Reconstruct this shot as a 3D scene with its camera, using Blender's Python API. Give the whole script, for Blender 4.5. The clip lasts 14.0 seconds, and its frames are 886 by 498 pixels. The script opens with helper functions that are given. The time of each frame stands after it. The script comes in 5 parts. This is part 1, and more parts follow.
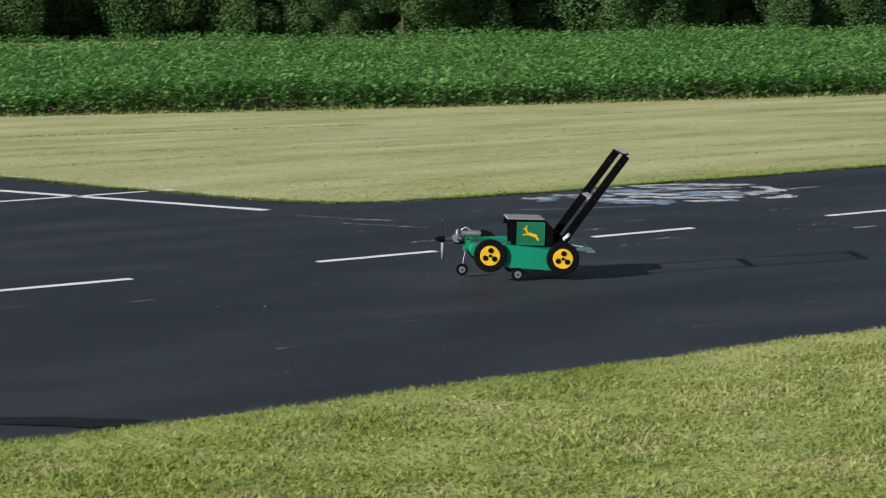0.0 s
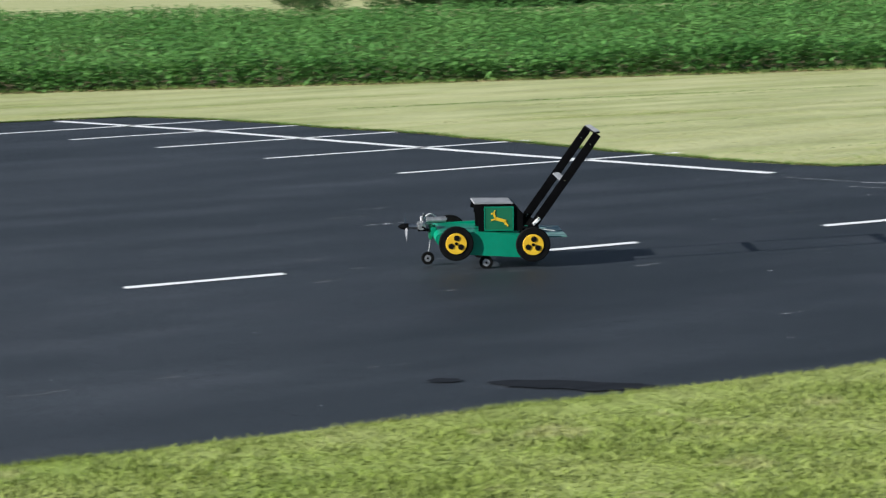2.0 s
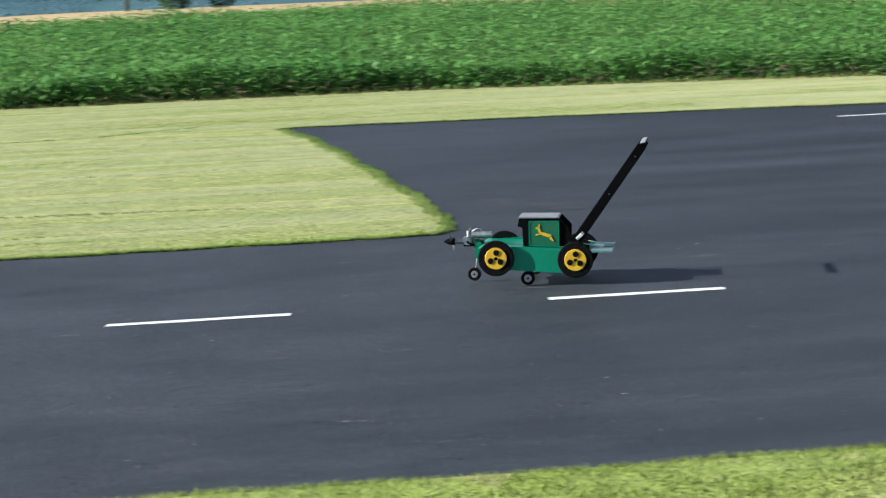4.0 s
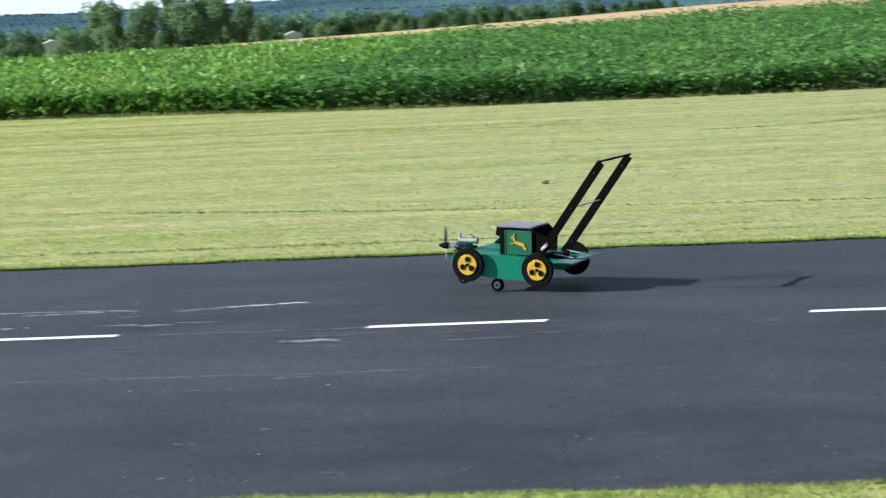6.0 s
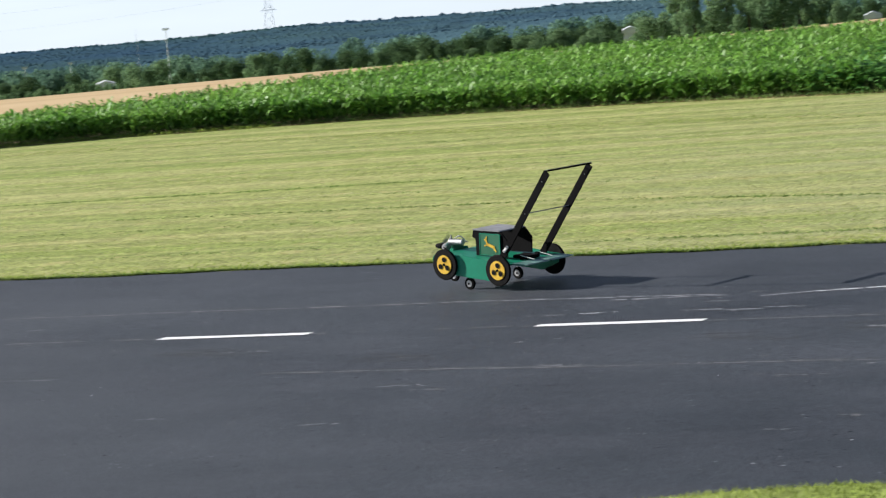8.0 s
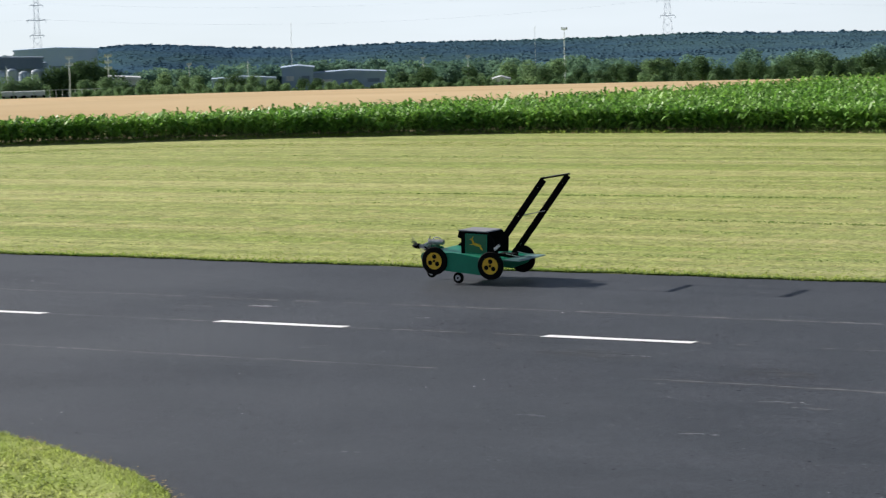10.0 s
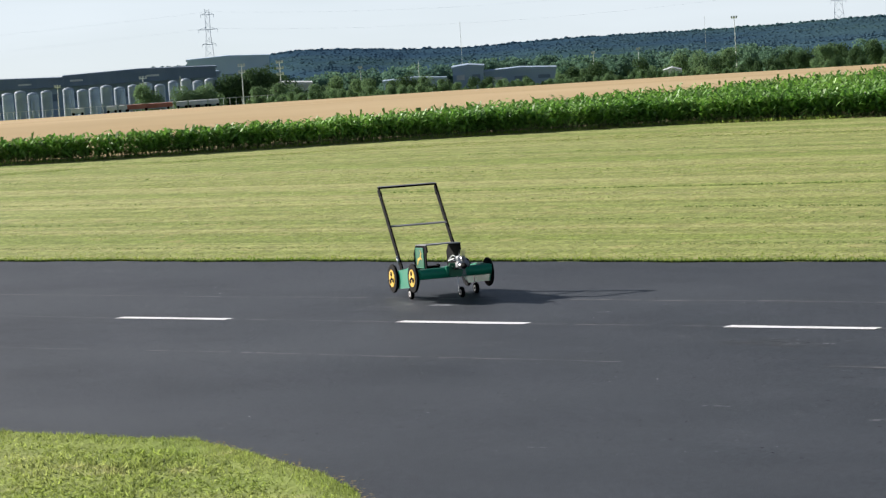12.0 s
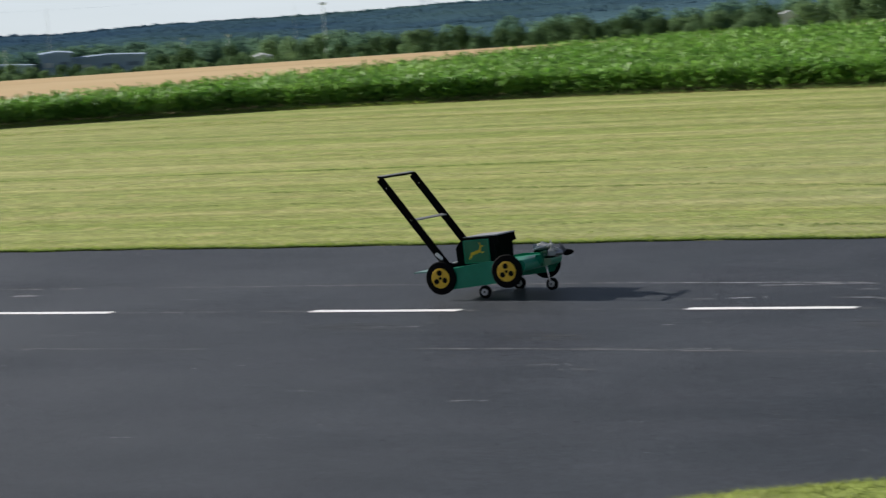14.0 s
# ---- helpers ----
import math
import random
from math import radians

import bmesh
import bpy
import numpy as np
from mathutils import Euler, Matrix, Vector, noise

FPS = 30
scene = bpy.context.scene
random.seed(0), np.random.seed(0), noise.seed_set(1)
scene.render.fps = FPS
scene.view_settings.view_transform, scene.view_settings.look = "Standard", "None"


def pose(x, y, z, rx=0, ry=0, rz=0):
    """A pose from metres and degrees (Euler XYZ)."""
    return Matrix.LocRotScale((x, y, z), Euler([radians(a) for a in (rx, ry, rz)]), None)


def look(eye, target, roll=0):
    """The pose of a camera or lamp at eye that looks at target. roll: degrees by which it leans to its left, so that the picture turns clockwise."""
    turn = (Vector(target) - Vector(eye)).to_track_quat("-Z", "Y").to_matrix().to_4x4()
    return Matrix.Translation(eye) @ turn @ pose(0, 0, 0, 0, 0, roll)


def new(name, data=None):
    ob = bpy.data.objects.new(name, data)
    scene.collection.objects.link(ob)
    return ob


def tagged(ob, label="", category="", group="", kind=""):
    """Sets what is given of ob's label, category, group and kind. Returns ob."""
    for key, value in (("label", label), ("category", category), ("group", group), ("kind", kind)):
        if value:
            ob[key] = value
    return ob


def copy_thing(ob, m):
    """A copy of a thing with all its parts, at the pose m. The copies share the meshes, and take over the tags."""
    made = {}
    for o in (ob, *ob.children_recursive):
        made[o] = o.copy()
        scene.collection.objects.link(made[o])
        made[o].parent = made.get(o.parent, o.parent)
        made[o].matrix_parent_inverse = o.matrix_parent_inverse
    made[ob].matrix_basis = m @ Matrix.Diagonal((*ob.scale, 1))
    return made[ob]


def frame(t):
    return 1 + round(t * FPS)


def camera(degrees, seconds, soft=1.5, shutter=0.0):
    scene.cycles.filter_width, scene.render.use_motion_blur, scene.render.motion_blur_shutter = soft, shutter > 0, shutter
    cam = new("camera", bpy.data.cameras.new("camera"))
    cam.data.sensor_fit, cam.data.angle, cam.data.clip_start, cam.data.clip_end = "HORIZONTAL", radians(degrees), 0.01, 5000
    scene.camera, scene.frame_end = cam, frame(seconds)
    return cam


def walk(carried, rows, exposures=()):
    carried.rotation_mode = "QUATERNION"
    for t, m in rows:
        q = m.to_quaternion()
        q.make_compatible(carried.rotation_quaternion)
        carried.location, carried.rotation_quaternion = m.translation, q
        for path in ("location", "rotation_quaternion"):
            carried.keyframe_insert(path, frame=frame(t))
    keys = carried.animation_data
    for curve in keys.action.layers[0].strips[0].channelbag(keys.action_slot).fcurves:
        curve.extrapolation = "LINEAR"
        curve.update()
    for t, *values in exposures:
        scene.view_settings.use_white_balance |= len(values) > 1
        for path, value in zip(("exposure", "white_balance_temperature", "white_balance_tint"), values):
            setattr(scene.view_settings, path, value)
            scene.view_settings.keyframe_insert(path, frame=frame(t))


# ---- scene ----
def aim(x, y, z, yaw, pitch, roll):
    """Pose of a camera at (x, y, z) with heading, tilt and lean in degrees."""
    return Matrix.Translation((x, y, z)) @ pose(0, 0, 0, 0, 0, yaw) @ pose(0, 0, 0, 90 + pitch) @ pose(0, 0, 0, 0, 0, roll)


# ---- camera: a long lens on a stand beside the runway, panning ----
cam = camera(19.6, 14.0, soft=1.3, shutter=0.35)
PATH = [
    (0, 0.034, -0.052, 2.564, -37.78, -6.41, -0.20),
    (0.5, 0.043, -0.047, 2.563, -36.15, -6.76, 0.18),
    (1, 0.046, -0.016, 2.561, -34.08, -6.95, -0.06),
    (1.5, 0.072, -0.010, 2.567, -30.65, -7.08, -0.65),
    (2, 0.053, -0.045, 2.585, -26.41, -7.12, -1.44),
    (2.5, -0.037, -0.000, 2.570, -21.74, -7.41, -1.93),
    (3, -0.028, 0.029, 2.579, -16.83, -7.55, -1.91),
    (3.5, -0.039, 0.043, 2.568, -12.64, -7.02, -1.94),
    (3.7, -0.024, 0.057, 2.570, -10.70, -6.89, -2.15),
    (5.8, 0.079, 0.005, 2.565, 6.96, -6.57, -2.90),
    (6, 0.070, -0.007, 2.570, 8.20, -6.41, -3.20),
    (6.5, 0.060, -0.043, 2.577, 12.41, -6.33, -3.93),
    (7, 0.039, -0.026, 2.578, 15.62, -6.14, -4.12),
    (7.5, 0.017, 0.011, 2.570, 18.44, -5.72, -4.43),
    (8, -0.007, 0.045, 2.565, 21.14, -5.85, -4.94),
    (8.5, -0.011, 0.045, 2.565, 23.67, -5.66, -5.24),
    (9, -0.039, 0.038, 2.569, 26.08, -5.52, -2.98),
    (11.5, -0.085, -0.012, 2.569, 33.09, -5.09, -3.32),
    (12, -0.072, -0.025, 2.572, 33.61, -5.18, -3.70),
    (12.5, -0.072, -0.003, 2.567, 32.15, -5.31, -3.69),
    (13, -0.060, 0.006, 2.569, 31.48, -5.39, -3.66),
    (13.5, -0.037, -0.003, 2.565, 29.37, -5.58, -3.73),
    (14, -0.002, 0.009, 2.568, 24.54, -6.07, -3.78),
]
EXPO = [(0.0, 0.44, 6300, 9), (0.5, 0.24, 6300, 9), (1.4, 0.28, 6250, 8), (1.65, 0.38, 6250, 8), (2.0, 0.88, 6000, 6), (2.5, 0.94, 5900, 5), (3.0, 1.02, 5850, 4), (3.5, 1.34, 6000, 5), (6.0, 1.32, 5950, 7), (7.0, 1.08, 6150, 9), (7.5, 1.10, 6200, 10), (9.0, 0.97, 6450, 11), (11.5, 1.00, 6450, 10), (12.3, 0.84, 6450, 10), (13.0, 0.82, 6450, 10), (14.0, 0.73, 6450, 10)]
walk(cam, [(r[0], aim(*r[1:])) for r in PATH], EXPO)

# ---- light: clear evening-side sun low on the camera's left, blue sky with thin cloud ----
SUN_AZ, SUN_EL = 174.0, 21.8      # degrees: direction towards the sun, from +x to +y
sun = new("sun", bpy.data.lights.new("sun", "SUN"))
sun.data.energy, sun.data.angle, sun.data.color = 5.2, radians(0.55), (1.0, 0.94, 0.875)
_to = Vector((math.cos(radians(SUN_AZ)) * math.cos(radians(SUN_EL)), math.sin(radians(SUN_AZ)) * math.cos(radians(SUN_EL)), math.sin(radians(SUN_EL))))
sun.matrix_world = look((0, 0, 40), Vector((0, 0, 40)) - _to)
world = bpy.data.worlds.new("world")
scene.world = world
world.use_nodes = True
_n, _l = world.node_tree.nodes, world.node_tree.links
_sky = _n.new("ShaderNodeTexSky")
_sky.sky_type, _sky.sun_disc = "NISHITA", False
_sky.sun_elevation, _sky.sun_rotation = radians(SUN_EL), radians(90 - SUN_AZ)
_sky.dust_density, _sky.air_density, _sky.ozone_density = 0.5, 0.7, 1.5
_cl = _n.new("ShaderNodeTexNoise")
_cl.inputs["Scale"].default_value, _cl.inputs["Detail"].default_value = 2.2, 5
_mp = _n.new("ShaderNodeMapping")
_mp.inputs["Scale"].default_value = (1.0, 1.0, 7.0)
_tc = _n.new("ShaderNodeTexCoord")
_rp = _n.new("ShaderNodeValToRGB")
_rp.color_ramp.elements[0].position, _rp.color_ramp.elements[1].position = 0.42, 0.75
_rp.color_ramp.elements[0].color, _rp.color_ramp.elements[1].color = (0.66, 0.66, 0.66, 1), (1, 1, 1, 1)
_mx = _n.new("ShaderNodeMixRGB")
_mx.inputs["Color2"].default_value = (13.6, 14.8, 15.9, 1)
_bg = _n["Background"]
_bg.inputs["Strength"].default_value = 0.036
_dip = _n.new("ShaderNodeVectorMath")
_dip.inputs[1].default_value = (0, 0, 0.045)      # the land falls away, so the sky's horizon lies a little low
_l.new(_tc.outputs["Generated"], _dip.inputs[0])
_l.new(_dip.outputs["Vector"], _sky.inputs["Vector"])
_l.new(_tc.outputs["Generated"], _mp.inputs["Vector"])
_l.new(_mp.outputs["Vector"], _cl.inputs["Vector"])
_l.new(_cl.outputs["Fac"], _rp.inputs["Fac"])
_sep = _n.new("ShaderNodeSeparateXYZ")        # thin haze clouds thicken towards the horizon
_thin = _n.new("ShaderNodeMapRange")
_thin.inputs["From Min"].default_value, _thin.inputs["From Max"].default_value = 0.02, 0.24
_thin.inputs["To Min"].default_value, _thin.inputs["To Max"].default_value = 1.0, 0.06
_mul = _n.new("ShaderNodeMath")
_mul.operation = "MULTIPLY"
_l.new(_tc.outputs["Generated"], _sep.inputs["Vector"])
_l.new(_sep.outputs["Z"], _thin.inputs["Value"])
_l.new(_rp.outputs["Color"], _mul.inputs[0])
_l.new(_thin.outputs["Result"], _mul.inputs[1])
_l.new(_mul.outputs["Value"], _mx.inputs["Fac"])
_l.new(_sky.outputs["Color"], _mx.inputs["Color1"])
_l.new(_mx.outputs["Color"], _bg.inputs["Color"])


# ---- materials ----
def material(name, colors, scale=(20, 20, 20), rough=0.7, metal=0.0, bump=0.0, detail=4.0, second=None, spread=(0.35, 0.65), island=0.0, spec=0.5, translucent=0.0, coords="Object", bump_scale=None, grain=None, flecks=(), zones=()):
    """Procedural material: a noise between two colours at one scale, and a mottling at a second one."""
    m = bpy.data.materials.new(name)
    m.use_nodes = True
    n, l = m.node_tree.nodes, m.node_tree.links
    b = n["Principled BSDF"]
    b.inputs["Roughness"].default_value, b.inputs["Metallic"].default_value = rough, metal
    b.inputs["Specular IOR Level"].default_value = spec
    tc = n.new("ShaderNodeTexCoord")
    mp = n.new("ShaderNodeMapping")
    mp.inputs["Scale"].default_value = scale
    l.new(tc.outputs[coords], mp.inputs["Vector"])
    nz = n.new("ShaderNodeTexNoise")
    nz.inputs["Scale"].default_value, nz.inputs["Detail"].default_value = 1.0, detail
    l.new(mp.outputs["Vector"], nz.inputs["Vector"])
    rp = n.new("ShaderNodeValToRGB")
    rp.color_ramp.elements[0].position, rp.color_ramp.elements[1].position = spread
    rp.color_ramp.elements[0].color, rp.color_ramp.elements[1].color = (*colors[0], 1), (*colors[1], 1)
    l.new(nz.outputs["Fac"], rp.inputs["Fac"])
    out = rp.outputs["Color"]
    if second:
        factor, sc2, c2 = second
        mp2 = n.new("ShaderNodeMapping")
        mp2.inputs["Scale"].default_value = sc2
        l.new(tc.outputs[coords], mp2.inputs["Vector"])
        nz2 = n.new("ShaderNodeTexNoise")
        nz2.inputs["Scale"].default_value, nz2.inputs["Detail"].default_value = 1.0, 5.0
        l.new(mp2.outputs["Vector"], nz2.inputs["Vector"])
        r2 = n.new("ShaderNodeValToRGB")
        r2.color_ramp.elements[0].position, r2.color_ramp.elements[1].position = 0.42, 0.66
        r2.color_ramp.elements[0].color, r2.color_ramp.elements[1].color = (0, 0, 0, 1), (factor, factor, factor, 1)
        l.new(nz2.outputs["Fac"], r2.inputs["Fac"])
        mx = n.new("ShaderNodeMixRGB")
        mx.inputs["Color2"].default_value = (*c2, 1)
        l.new(r2.outputs["Color"], mx.inputs["Fac"])
        l.new(out, mx.inputs["Color1"])
        out = mx.outputs["Color"]
    for sc, low, high in grain or ():      # value mottling, as (scale, darkest, lightest)
        mp3 = n.new("ShaderNodeMapping")
        mp3.inputs["Scale"].default_value = sc
        l.new(tc.outputs[coords], mp3.inputs["Vector"])
        nz3 = n.new("ShaderNodeTexNoise")
        nz3.inputs["Scale"].default_value, nz3.inputs["Detail"].default_value = 1.0, 2.0
        l.new(mp3.outputs["Vector"], nz3.inputs["Vector"])
        mr3 = n.new("ShaderNodeMapRange")
        mr3.inputs["From Min"].default_value, mr3.inputs["From Max"].default_value = 0.30, 0.70
        mr3.inputs["To Min"].default_value, mr3.inputs["To Max"].default_value = low, high
        l.new(nz3.outputs["Fac"], mr3.inputs["Value"])
        hs3 = n.new("ShaderNodeHueSaturation")
        l.new(mr3.outputs["Result"], hs3.inputs["Value"])
        l.new(out, hs3.inputs["Color"])
        out = hs3.outputs["Color"]
    for sc, edge, amount, c3 in flecks:    # sparse flecks of another colour
        mp4 = n.new("ShaderNodeMapping")
        mp4.inputs["Scale"].default_value = sc
        l.new(tc.outputs[coords], mp4.inputs["Vector"])
        nz4 = n.new("ShaderNodeTexNoise")
        nz4.inputs["Scale"].default_value, nz4.inputs["Detail"].default_value = 1.0, 3.0
        l.new(mp4.outputs["Vector"], nz4.inputs["Vector"])
        mr4 = n.new("ShaderNodeMapRange")
        mr4.inputs["From Min"].default_value, mr4.inputs["From Max"].default_value = edge, edge + 0.06
        mr4.inputs["To Max"].default_value = amount
        l.new(nz4.outputs["Fac"], mr4.inputs["Value"])
        mx4 = n.new("ShaderNodeMixRGB")
        mx4.inputs["Color2"].default_value = (*c3, 1)
        l.new(mr4.outputs["Result"], mx4.inputs["Fac"])
        l.new(out, mx4.inputs["Color1"])
        out = mx4.outputs["Color"]
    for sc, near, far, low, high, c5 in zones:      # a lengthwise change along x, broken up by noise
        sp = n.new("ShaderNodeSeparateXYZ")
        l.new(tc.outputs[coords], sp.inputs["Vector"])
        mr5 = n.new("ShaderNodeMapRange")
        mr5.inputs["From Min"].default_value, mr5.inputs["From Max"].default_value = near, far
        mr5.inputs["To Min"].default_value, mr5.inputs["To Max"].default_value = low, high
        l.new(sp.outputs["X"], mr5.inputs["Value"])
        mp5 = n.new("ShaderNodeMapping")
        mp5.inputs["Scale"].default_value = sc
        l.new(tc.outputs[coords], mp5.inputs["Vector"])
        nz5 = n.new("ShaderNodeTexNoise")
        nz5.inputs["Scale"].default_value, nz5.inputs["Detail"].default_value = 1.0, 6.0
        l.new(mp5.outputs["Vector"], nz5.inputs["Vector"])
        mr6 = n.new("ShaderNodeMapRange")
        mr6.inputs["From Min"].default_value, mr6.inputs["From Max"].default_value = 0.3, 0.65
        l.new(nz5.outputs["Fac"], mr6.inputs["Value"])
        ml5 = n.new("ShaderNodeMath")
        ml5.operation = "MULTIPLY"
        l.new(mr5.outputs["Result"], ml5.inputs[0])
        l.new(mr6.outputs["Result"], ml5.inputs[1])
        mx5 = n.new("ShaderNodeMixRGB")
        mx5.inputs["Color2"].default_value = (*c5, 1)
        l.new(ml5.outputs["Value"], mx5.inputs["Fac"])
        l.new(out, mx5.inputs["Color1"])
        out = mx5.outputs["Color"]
    if island:
        g = n.new("ShaderNodeNewGeometry")
        hs = n.new("ShaderNodeHueSaturation")
        mr = n.new("ShaderNodeMapRange")
        mr.inputs["To Min"].default_value, mr.inputs["To Max"].default_value = 1 - island, 1 + island
        l.new(g.outputs["Random Per Island"], mr.inputs["Value"])
        l.new(mr.outputs["Result"], hs.inputs["Value"])
        l.new(out, hs.inputs["Color"])
        out = hs.outputs["Color"]
    l.new(out, b.inputs["Base Color"])
    if bump:
        bp = n.new("ShaderNodeBump")
        bp.inputs["Strength"].default_value = bump
        bp.inputs["Distance"].default_value = 0.02
        src = nz
        if bump_scale:
            src = n.new("ShaderNodeTexNoise")
            src.inputs["Scale"].default_value, src.inputs["Detail"].default_value = bump_scale, 3.0
            l.new(tc.outputs[coords], src.inputs["Vector"])
        l.new(src.outputs["Fac"], bp.inputs["Height"])
        l.new(bp.outputs["Normal"], b.inputs["Normal"])
    if translucent:
        tr = n.new("ShaderNodeBsdfTranslucent")
        ms = n.new("ShaderNodeMixShader")
        ms.inputs["Fac"].default_value = translucent
        l.new(out, tr.inputs["Color"])
        l.new(b.outputs["BSDF"], ms.inputs[1])
        l.new(tr.outputs["BSDF"], ms.inputs[2])
        l.new(ms.outputs["Shader"], n["Material Output"].inputs["Surface"])
    return m


